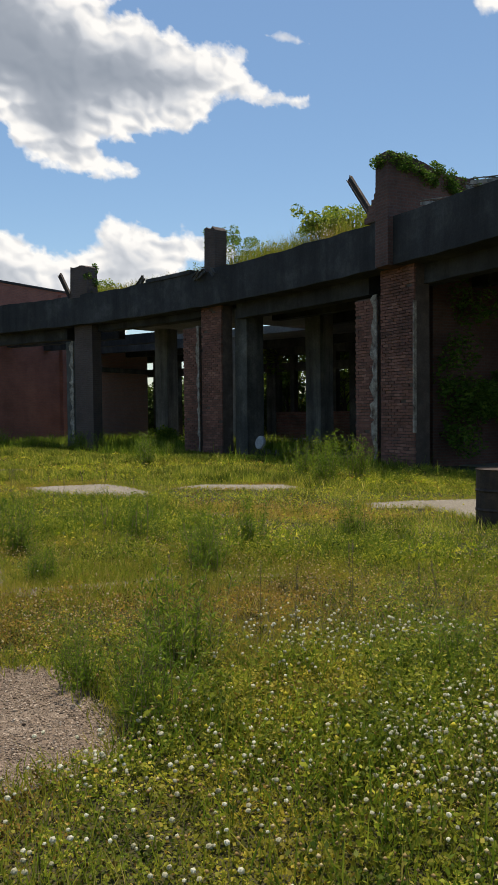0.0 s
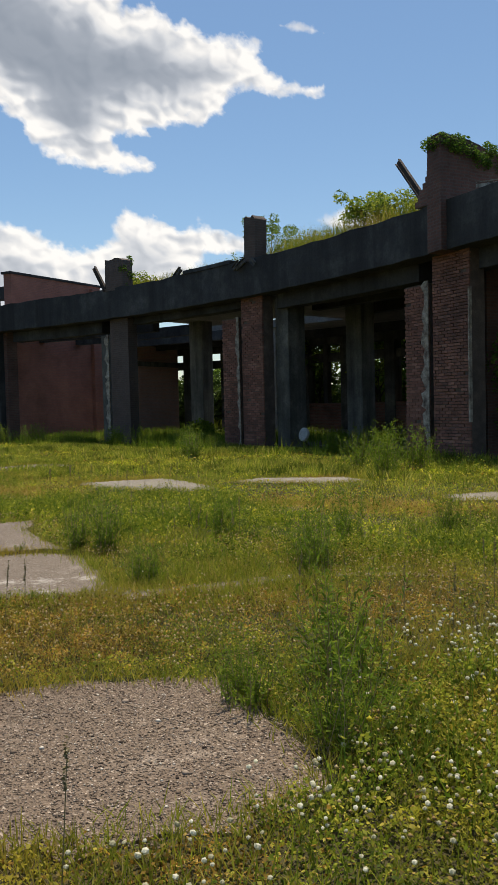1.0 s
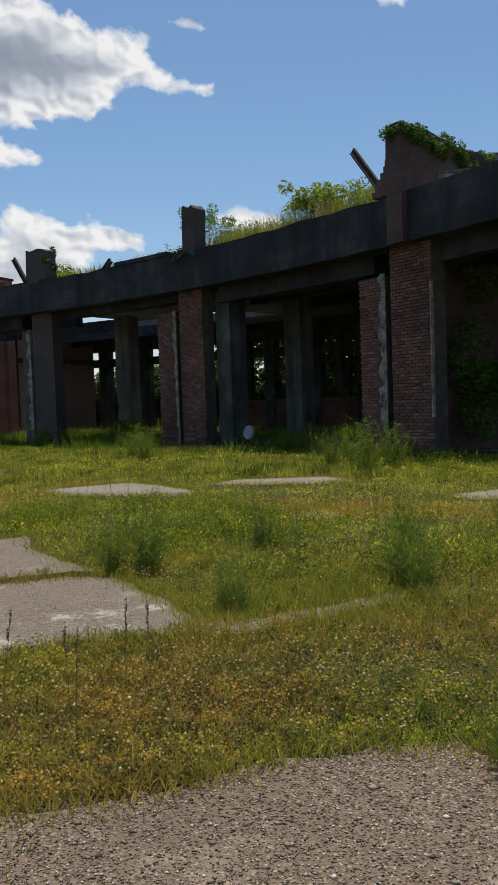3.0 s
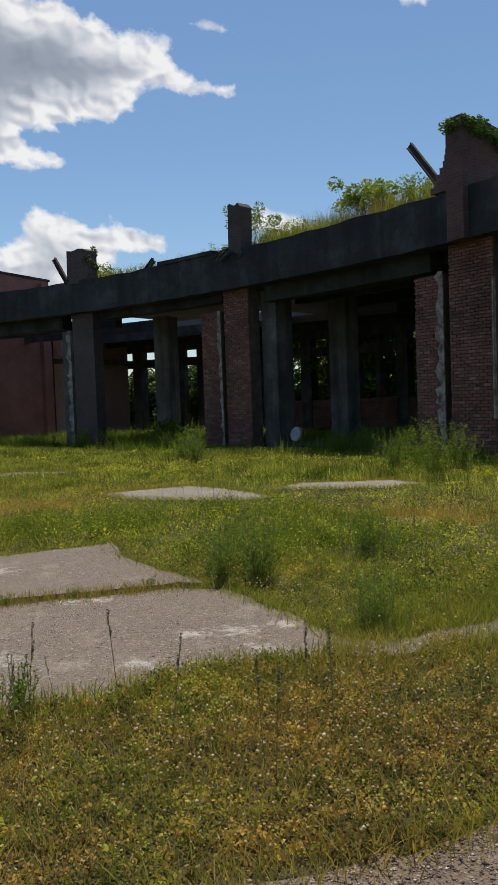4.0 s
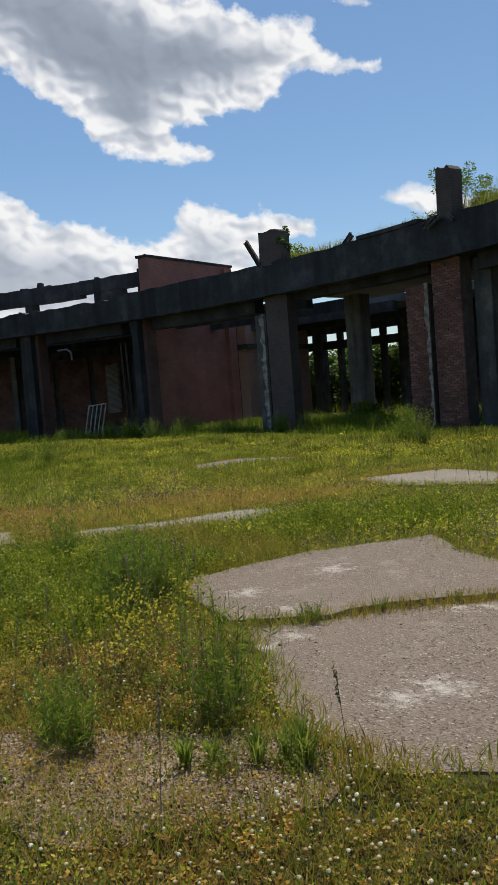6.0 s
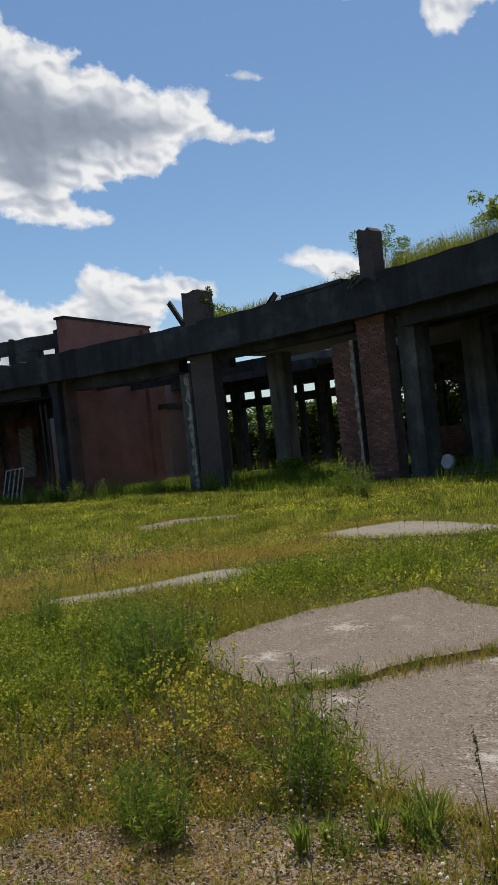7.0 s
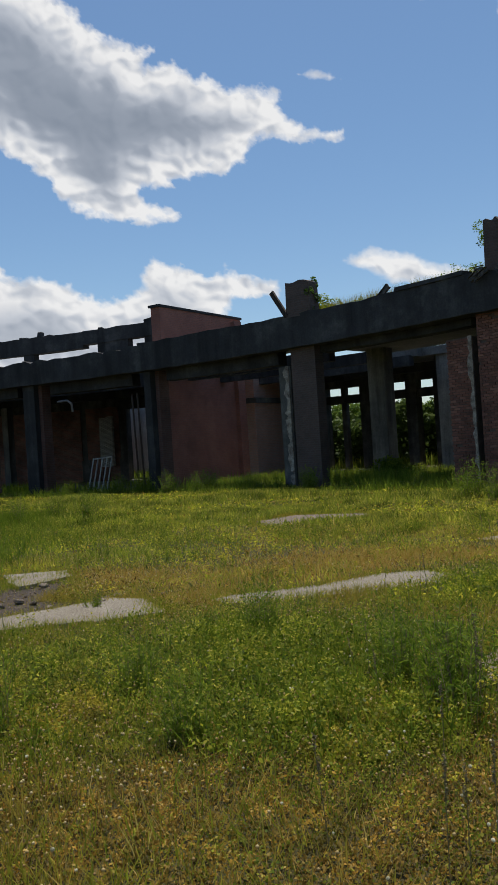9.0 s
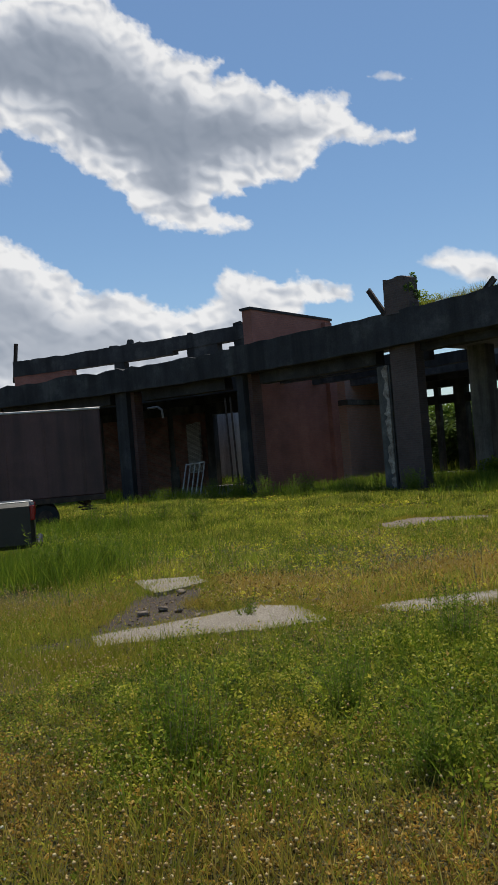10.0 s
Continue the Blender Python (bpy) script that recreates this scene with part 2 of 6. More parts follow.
def soil_material():
    m, nt, b = graph("weedy_soil")
    big = noise_of(nt, 0.35, 6, 0.6)
    col = ramp(nt, big, [(0.35, (0.045, 0.048, 0.012)), (0.5, (0.066, 0.058, 0.016)), (0.68, (0.10, 0.07, 0.024))])
    fine = noise_of(nt, 9, 6, 0.7)
    col = mix(nt, 0.7, col, ramp(nt, fine, [(0.3, (0.45, 0.45, 0.38)), (0.7, (1, 1, 1))]), "MULTIPLY")
    nt.links.new(col, b.inputs["Base Color"])
    b.inputs["Roughness"].default_value = 1.0
    bump(nt, b, fine, 0.8, 0.06)
    return m


SOIL = soil_material()
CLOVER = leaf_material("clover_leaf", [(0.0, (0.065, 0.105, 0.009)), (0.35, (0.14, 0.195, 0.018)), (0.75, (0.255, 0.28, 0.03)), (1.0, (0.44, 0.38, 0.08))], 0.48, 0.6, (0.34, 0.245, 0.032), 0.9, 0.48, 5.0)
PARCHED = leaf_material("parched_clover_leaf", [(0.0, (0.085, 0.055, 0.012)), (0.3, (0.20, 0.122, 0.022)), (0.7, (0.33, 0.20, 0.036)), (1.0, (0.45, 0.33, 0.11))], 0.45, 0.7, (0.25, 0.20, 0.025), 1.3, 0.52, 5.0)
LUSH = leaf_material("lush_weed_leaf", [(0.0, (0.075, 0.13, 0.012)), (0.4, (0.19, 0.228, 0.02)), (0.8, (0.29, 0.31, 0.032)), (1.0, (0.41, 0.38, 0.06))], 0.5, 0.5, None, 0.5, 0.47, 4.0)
# a darker tree leaf: the thicket's shade is put into its colour
SHADE_LEAF = leaf_material("shade_toned_leaf", [(0.0, (0.045, 0.075, 0.018)), (0.6, (0.075, 0.12, 0.024)), (1.0, (0.12, 0.17, 0.034))], 0.3)
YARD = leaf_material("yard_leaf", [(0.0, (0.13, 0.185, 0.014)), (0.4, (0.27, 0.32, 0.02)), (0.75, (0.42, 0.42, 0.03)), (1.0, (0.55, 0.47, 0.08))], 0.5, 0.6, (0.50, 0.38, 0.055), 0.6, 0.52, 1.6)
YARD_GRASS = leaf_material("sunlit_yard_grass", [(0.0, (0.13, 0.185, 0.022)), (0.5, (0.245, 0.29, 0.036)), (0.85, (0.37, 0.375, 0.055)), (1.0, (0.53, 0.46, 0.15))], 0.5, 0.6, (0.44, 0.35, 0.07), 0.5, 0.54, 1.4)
DRY = leaf_material("dry_orange_grass", [(0.0, (0.37, 0.235, 0.045)), (0.5, (0.48, 0.33, 0.07)), (1.0, (0.60, 0.46, 0.15))], 0.4)
GRASS = leaf_material("grass_blade", [(0.0, (0.155, 0.215, 0.017)), (0.5, (0.26, 0.29, 0.027)), (0.85, (0.37, 0.335, 0.045)), (1.0, (0.55, 0.43, 0.15))], 0.5, 0.6, (0.41, 0.26, 0.055), 0.6, 0.46)
WEED = leaf_material("blue_green_weed_leaf", [(0.0, (0.08, 0.14, 0.012)), (0.6, (0.155, 0.23, 0.02)), (1.0, (0.28, 0.33, 0.035))], 0.5)
BRIGHT = leaf_material("fresh_green_leaf", [(0.0, (0.13, 0.20, 0.028)), (0.6, (0.22, 0.285, 0.036)), (1.0, (0.34, 0.35, 0.06))], 0.58)
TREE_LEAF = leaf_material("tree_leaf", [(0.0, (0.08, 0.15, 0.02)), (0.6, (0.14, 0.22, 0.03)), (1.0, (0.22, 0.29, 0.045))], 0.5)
IVY = leaf_material("ivy_leaf", [(0.0, (0.05, 0.105, 0.016)), (0.6, (0.10, 0.18, 0.024)), (1.0, (0.17, 0.25, 0.035))], 0.4)
STALK = leaf_material("dry_stalk", [(0.0, (0.12, 0.10, 0.05)), (0.5, (0.2, 0.17, 0.08)), (1.0, (0.33, 0.26, 0.15))], 0.2)
PETAL = leaf_material("white_clover_head", [(0.0, (0.36, 0.33, 0.20)), (0.5, (0.55, 0.52, 0.37)), (1.0, (0.74, 0.71, 0.56))], 0.3)
FADED = leaf_material("faded_clover_head", [(0.0, (0.30, 0.19, 0.07)), (0.6, (0.46, 0.33, 0.14)), (1.0, (0.62, 0.51, 0.28))], 0.3)
YELLOW = leaf_material("yellow_flower", [(0.0, (0.5, 0.42, 0.03)), (1.0, (0.65, 0.58, 0.08))], 0.3)

# ---- building blocks ----


def mesh_from(name, verts, faces, material, smooth=False):
    me = bpy.data.meshes.new(name)
    me.from_pydata([tuple(v) for v in verts], [], faces)
    me.materials.append(material)
    if smooth:
        me.polygons.foreach_set("use_smooth", [True] * len(me.polygons))
    me.update()
    return me


def part(name, bm, material, parent=None, label=""):
    me = bpy.data.meshes.new(name)
    bmesh.ops.recalc_face_normals(bm, faces=bm.faces)
    bm.to_mesh(me)
    bm.free()
    me.materials.append(material)
    ob = new(name, me)
    ob.parent = parent
    if label:
        tagged(ob, label)
    return ob


def quads_mesh(name, v, material, per=4):
    """A mesh of separate faces with per corners each, out of an array of corners."""
    v = np.asarray(v, dtype=np.float32).reshape(-1, 3)
    n = len(v) // per
    me = bpy.data.meshes.new(name)
    me.vertices.add(len(v))
    me.vertices.foreach_set("co", v.ravel())
    me.loops.add(len(v))
    me.loops.foreach_set("vertex_index", np.arange(len(v), dtype=np.int32))
    me.polygons.add(n)
    me.polygons.foreach_set("loop_start", np.arange(n, dtype=np.int32) * per)
    me.polygons.foreach_set("loop_total", np.full(n, per, dtype=np.int32))
    me.materials.append(material)
    me.update(calc_edges=True)
    return me


def box_into(bm, m, sx, sy, sz, bevel=0.0):
    made = bmesh.ops.create_cube(bm, size=1.0, matrix=m @ Matrix.Diagonal((sx, sy, sz, 1)))
    if bevel:
        edges = list({e for v in made["verts"] for e in v.link_edges})
        bmesh.ops.bevel(bm, geom=edges, offset=bevel, segments=1, affect="EDGES")


def rod_into(bm, a, b, r0, r1=None, sides=8):
    a, b = Vector(a), Vector(b)
    r1 = r0 if r1 is None else r1
    m = Matrix.Translation((a + b) / 2) @ (b - a).to_track_quat("Z", "Y").to_matrix().to_4x4()
    bmesh.ops.create_cone(bm, cap_ends=True, segments=sides, radius1=r0, radius2=r1, depth=(b - a).length, matrix=m)


def ground_z(x, y):
    """The yard is level but for shallow swells."""
    x, y = np.asarray(x, dtype=float), np.asarray(y, dtype=float)
    return 0.012 * np.sin(0.9 * x + 0.4 * y) * np.clip((y - 6) / 6, 0, 1)


def gz(x, y):
    return float(ground_z(x, y))


# the roundhouse stands on a circle round its turntable
CX, CY, RAD = -30.12, -16.44, 42.99


def polar(ang, d, z):
    a = radians(ang)
    return Vector((CX + (RAD + d) * math.cos(a), CY + (RAD + d) * math.sin(a), z))


def wedge(bm, a0, a1, d0, d1, z0, z1, n=1, ragged=0.0, rows=1, uvs=True, z_end=None):
    """A block between two angles, two depths and two heights, with running courses as its map; ragged breaks its top edge."""
    uv = bm.loops.layers.uv.verify()
    rnd = random.Random(round(a0 * 100 + d0 * 10 + z1 * 7))
    grid = {}
    for i in range(n + 1):
        a = a0 + (a1 - a0) * i / n
        top = z1 if z_end is None else z1 + (z_end - z1) * i / n
        top += rnd.uniform(-ragged, ragged * 0.3)
        for j, d in enumerate((d0, d1)):
            for k, z in enumerate((z0, top)):
                grid[i, j, k] = bm.verts.new(polar(a, d, z))
    faces = []
    for i in range(n):
        for q in (((i, 0, 0), (i + 1, 0, 0), (i + 1, 0, 1), (i, 0, 1)), ((i, 1, 0), (i, 1, 1), (i + 1, 1, 1), (i + 1, 1, 0)),
                  ((i, 0, 1), (i + 1, 0, 1), (i + 1, 1, 1), (i, 1, 1)), ((i, 0, 0), (i, 1, 0), (i + 1, 1, 0), (i + 1, 0, 0))):
            faces.append((bm.faces.new([grid[g] for g in q]), "run"))
    for i in (0, n):
        faces.append((bm.faces.new([grid[i, 0, 0], grid[i, 0, 1], grid[i, 1, 1], grid[i, 1, 0]]), "end"))
    for f, how in faces:
        for lp in f.loops:
            c = lp.vert.co
            r = math.hypot(c.x - CX, c.y - CY)
            u = math.atan2(c.y - CY, c.x - CX) * RAD if how == "run" else r
            lp[uv].uv = (u, c.z)
    return bm


def radial_wall(bm, ang, thick, d0, d1, z0, tops, n=12, ragged=0.0):
    """A wall along a radius; tops gives its height at the front and at the back."""
    uv = bm.loops.layers.uv.verify()
    half = math.degrees(thick / 2 / RAD)
    rnd = random.Random(int(ang * 10))
    g = {}
    for i in range(n + 1):
        d = d0 + (d1 - d0) * i / n
        top = tops[0] + (tops[1] - tops[0]) * i / n + rnd.uniform(-ragged, ragged * 0.4)
        for j, a in enumerate((ang - half, ang + half)):
            for k, z in enumerate((z0, top)):
                g[i, j, k] = bm.verts.new(polar(a, d, z))
    fs = []
    for i in range(n):
        for q in (((i, 0, 0), (i + 1, 0, 0), (i + 1, 0, 1), (i, 0, 1)), ((i, 1, 0), (i, 1, 1), (i + 1, 1, 1), (i + 1, 1, 0)),
                  ((i, 0, 1), (i + 1, 0, 1), (i + 1, 1, 1), (i, 1, 1)), ((i, 0, 0), (i, 1, 0), (i + 1, 1, 0), (i + 1, 0, 0))):
            fs.append(bm.faces.new([g[x] for x in q]))
    for i in (0, n):
        fs.append(bm.faces.new([g[i, 0, 0], g[i, 0, 1], g[i, 1, 1], g[i, 1, 0]]))
    for f in fs:
        for lp in f.loops:
            c = lp.vert.co
            r = math.hypot(c.x - CX, c.y - CY)
            a = math.atan2(c.y - CY, c.x - CX) * RAD
            lp[uv].uv = (r + a, c.z)
    return bm


def roughen(bm, amount, scale=1.5):
    """Small dents, so that no edge runs dead straight."""
    for v in bm.verts:
        v.co += noise.noise_vector(v.co * scale) * amount
    return bm


def foliage(rnd_seed, centres, radii, per, size, flat=0.5):
    """Corners of many small leaves, thickest towards the shells of the clumps."""
    r = np.random.RandomState(rnd_seed)
    out = []
    for c, rad in zip(centres, radii):
        n = int(per * rad[0] * rad[1] * 4) + 8
        u = r.normal(size=(n, 3))
        u /= np.linalg.norm(u, axis=1)[:, None]
        p = np.array(c) + u * np.array((rad[0], rad[0], rad[1])) * (r.uniform(0.25, 1.08, (n, 1)) ** 0.5)
        out.append(p)
    p = np.concatenate(out)
    n = len(p)
    a = r.normal(size=(n, 3))
    a[:, 2] *= flat
    a /= np.linalg.norm(a, axis=1)[:, None]
    b = np.cross(a, r.normal(size=(n, 3)))
    b /= np.linalg.norm(b, axis=1)[:, None]
    s = size * r.uniform(0.6, 1.3, (n, 1))
    return np.stack([p - a * s, p - b * s * 0.5, p + a * s, p + b * s * 0.5], axis=1)


def blades(seed, xy, height, width, lean=0.4, base=None):
    """Corners of grass blades: a long kite for each."""
    r = np.random.RandomState(seed)
    n = len(xy)
    z = ground_z(xy[:, 0], xy[:, 1]) if base is None else np.full(n, base)
    root = np.column_stack([xy, z])
    h = np.broadcast_to(height, (n,)) * r.uniform(0.55, 1.25, n)
    t = r.uniform(0, 2 * np.pi, n)
    side = np.column_stack([np.cos(t), np.sin(t), np.zeros(n)]) * (np.broadcast_to(width, (n,)) * r.uniform(0.7, 1.3, n))[:, None]
    t2 = r.uniform(0, 2 * np.pi, n)
    bend = np.column_stack([np.cos(t2), np.sin(t2), np.zeros(n)]) * (h * r.uniform(0, lean, n))[:, None]
    up = np.column_stack([np.zeros(n), np.zeros(n), h])
    return np.stack([root, root + up * 0.4 + bend * 0.3 - side * 0.6, root + up + bend, root + up * 0.4 + bend * 0.3 + side * 0.6], axis=1)


def thing(name, label, category, where=(0, 0, 0), group="", kind=""):
    ob = new(name)
    ob.empty_display_size = 0.2
    ob.location = where
    return tagged(ob, label, category, group, kind)


def solo(name, me, label, category, group="", kind=""):
    return tagged(new(name, me), label, category, group, kind)

# ---- ground ----
PATCHES = {
    "gravel": [(-4.70, 2.74), (-4.09, 3.21), (-3.74, 3.62), (-3.15, 3.90), (-2.89, 3.74), (-2.65, 3.59), (-2.26, 3.29), (-2.17, 3.02), (-2.32, 2.66), (-2.65, 2.34), (-3.26, 1.95), (-4.20, 2.15)],
    "bare": [(-8.75, 2.60), (-8.70, 3.08), (-8.20, 3.30), (-7.75, 3.50), (-7.30, 3.68), (-6.80, 3.55), (-6.85, 3.20), (-7.10, 2.85), (-7.50, 2.60), (-8.10, 2.50)],
    "apron": [(-8.38, 4.84), (-8.20, 4.98), (-7.90, 5.20), (-7.62, 5.58), (-7.28, 5.80), (-7.04, 6.00), (-6.62, 6.33), (-6.25, 6.42), (-5.71, 6.00), (-5.41, 5.76), (-5.06, 5.43), (-4.66, 5.40), (-4.95, 5.05), (-5.06, 4.93), (-5.45, 4.77), (-5.99, 4.00), (-6.32, 3.69), (-6.70, 3.50), (-7.07, 3.63), (-7.37, 3.83), (-7.95, 4.53)],
    "upper": [(-9.50, 5.78), (-9.07, 6.92), (-8.21, 7.92), (-7.81, 7.36), (-7.07, 6.81), (-6.40, 6.48), (-6.68, 6.40), (-7.07, 6.07), (-7.31, 5.87), (-7.64, 5.66), (-7.91, 5.28), (-8.20, 5.06), (-8.45, 4.96), (-8.90, 5.20)],
    "joint": [(-8.50, 4.86), (-8.20, 5.08), (-7.92, 5.30), (-7.64, 5.68), (-7.30, 5.89), (-7.05, 6.09), (-6.66, 6.42), (-6.30, 6.47), (-6.58, 6.28), (-7.00, 5.96), (-7.26, 5.77), (-7.60, 5.55), (-7.88, 5.17), (-8.20, 4.94)],
    "kerb": [(-5.00, 5.32), (-4.66, 5.42), (-4.20, 5.98), (-3.80, 6.44), (-3.20, 6.74), (-2.70, 6.86), (-2.62, 6.74), (-3.15, 6.60), (-3.72, 6.30), (-4.10, 5.72), (-4.60, 5.10), (-4.92, 5.06)],
    "far": [(-11.14, 12.06), (-10.10, 13.41), (-9.20, 13.03), (-8.47, 12.52), (-8.00, 12.13), (-8.32, 11.65), (-9.54, 11.43), (-10.21, 11.46)],
    "strip": [(-8.51, 13.19), (-8.34, 14.18), (-6.76, 14.67), (-6.09, 14.07), (-6.52, 13.43)],
    "sliver": [(-12.50, 7.30), (-12.42, 7.64), (-11.75, 8.32), (-11.36, 9.15), (-10.93, 9.38), (-10.52, 9.20), (-10.50, 8.72), (-10.92, 8.24), (-11.52, 7.72), (-12.00, 7.28)],
    "broken": [(-15.78, 7.90), (-15.42, 8.38), (-14.67, 7.80), (-14.38, 6.95), (-13.82, 6.96), (-13.25, 7.28), (-12.58, 6.67), (-12.81, 6.14), (-14.14, 4.92), (-14.93, 4.71), (-14.44, 5.62), (-15.16, 6.81)],
    "shard": [(-13.75, 6.62), (-13.60, 7.15), (-13.17, 7.20), (-12.51, 6.67), (-12.85, 6.24), (-13.25, 5.95), (-13.72, 5.48), (-13.90, 5.25), (-14.28, 5.55), (-14.02, 6.02)],
    "chip": [(-16.25, 8.10), (-15.58, 8.60), (-15.15, 8.22), (-15.22, 7.45), (-15.62, 7.62)],
    "remote": [(-16.43, 14.66), (-16.22, 16.25), (-14.55, 16.38), (-13.88, 15.19), (-14.79, 15.02), (-15.45, 13.77)],
    "east": [(-4.30, 12.05), (-3.63, 12.72), (-2.58, 13.55), (-1.64, 13.15), (-1.38, 10.86), (-1.99, 10.49), (-3.23, 11.76), (-3.98, 11.49)],
    "tan": [(-6.18, 9.91), (-5.96, 10.61), (-5.09, 10.28), (-5.25, 9.60)],
}
PATCH_LOOK = {"gravel": (GRAVEL, "pinkish grey gravel bare among clover"), "bare": (GRAVEL, "thin reddish gravel with sparse weeds"), "apron": (SLAB, "worn pale concrete slab with flaked pale spots"), "upper": (SLAB, "worn concrete slab raised along a weedy joint"), "joint": (DIRT, "dark dirt in the open joint between slabs"), "kerb": (SLAB, "narrow overgrown strip of old paving"),
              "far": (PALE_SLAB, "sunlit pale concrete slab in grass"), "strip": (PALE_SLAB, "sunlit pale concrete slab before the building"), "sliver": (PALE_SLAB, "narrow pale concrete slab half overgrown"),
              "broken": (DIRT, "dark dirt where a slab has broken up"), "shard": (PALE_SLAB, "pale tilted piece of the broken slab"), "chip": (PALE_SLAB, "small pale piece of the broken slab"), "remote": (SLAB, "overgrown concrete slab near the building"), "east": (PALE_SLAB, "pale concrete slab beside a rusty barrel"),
              "tan": (GRAVEL, "small tan patch of bare gravel")}


def inside(poly, x, y, wobble=0.0):
    """Which of the points lie in the outline, whose edge is uneven."""
    x, y = np.asarray(x), np.asarray(y)
    if wobble:
        x = x + wobble * np.sin(y * 7.1 + 1.3 * np.sin(x * 5.3)) + wobble * 0.6 * np.sin(y * 19.0 + x * 11.0)
        y = y + wobble * np.sin(x * 6.3 + 1.7 * np.sin(y * 4.7)) + wobble * 0.6 * np.sin(x * 17.0 - y * 13.0)
    hit = np.zeros(np.shape(x), dtype=bool)
    for (x0, y0), (x1, y1) in zip(poly, poly[1:] + poly[:1]):
        cross = ((y0 > y) != (y1 > y)) & (x < (x1 - x0) * (y - y0) / (y1 - y0 + 1e-9) + x0)
        hit ^= cross
    return hit


def build_ground():
    xs = np.concatenate([[-2500, -900, -300, -120], np.arange(-70, 30, 2.0), [60, 150, 400, 1200, 2500]])
    ys = np.concatenate([[-2500, -900, -300, -90, -30], np.arange(-12, 62, 2.0), [80, 130, 300, 900, 2500]])
    X, Y = np.meshgrid(xs, ys)
    Z = ground_z(X, Y)
    verts = np.column_stack([X.ravel(), Y.ravel(), Z.ravel()])
    w = len(xs)
    faces = [(j * w + i, j * w + i + 1, (j + 1) * w + i + 1, (j + 1) * w + i) for j in range(len(ys) - 1) for i in range(w - 1)]
    solo("ground", mesh_from("ground", verts, faces, SOIL, True), "flat weedy yard soil with patchy olive growth", "ground", kind="structure")


def build_patch(name):
    """A low slab on the soil: its outline is walked with small steps and wobbles."""
    poly = PATCHES[name]
    material, label = PATCH_LOOK[name]
    rnd = random.Random(name)
    jag = 0.06 if material in (GRAVEL, DIRT) else 0.025
    if name == "joint":
        jag = 0.01
    rim = []
    for (x0, y0), (x1, y1) in zip(poly, poly[1:] + poly[:1]):
        n = max(1, int(math.hypot(x1 - x0, y1 - y0) / 0.12))
        for i in range(n):
            f = i / n
            rim.append((x0 + (x1 - x0) * f + rnd.uniform(-jag, jag), y0 + (y1 - y0) * f + rnd.uniform(-jag, jag)))
    bm = bmesh.new()
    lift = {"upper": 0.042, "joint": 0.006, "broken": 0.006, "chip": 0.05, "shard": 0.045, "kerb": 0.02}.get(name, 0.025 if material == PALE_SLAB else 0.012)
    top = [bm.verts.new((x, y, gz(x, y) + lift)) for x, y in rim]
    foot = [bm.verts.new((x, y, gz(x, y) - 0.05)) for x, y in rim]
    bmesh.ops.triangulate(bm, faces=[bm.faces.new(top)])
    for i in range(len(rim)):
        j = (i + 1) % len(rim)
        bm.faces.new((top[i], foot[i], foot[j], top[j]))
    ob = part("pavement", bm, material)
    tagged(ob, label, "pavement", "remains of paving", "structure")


JOINT = [(-8.35, 4.93), (-6.62, 6.37)]
build_ground()
for patch in PATCHES:
    build_patch(patch)

# ---- roundhouse ----
ORDER = [46.6, 57.0, 67.5, 77.9, 87.6, 95.9, 106.4, 116.8]
BASE = -0.2
house = thing("roundhouse", "derelict sooty brick and concrete roundhouse, roof overgrown", "building")


LAID = []


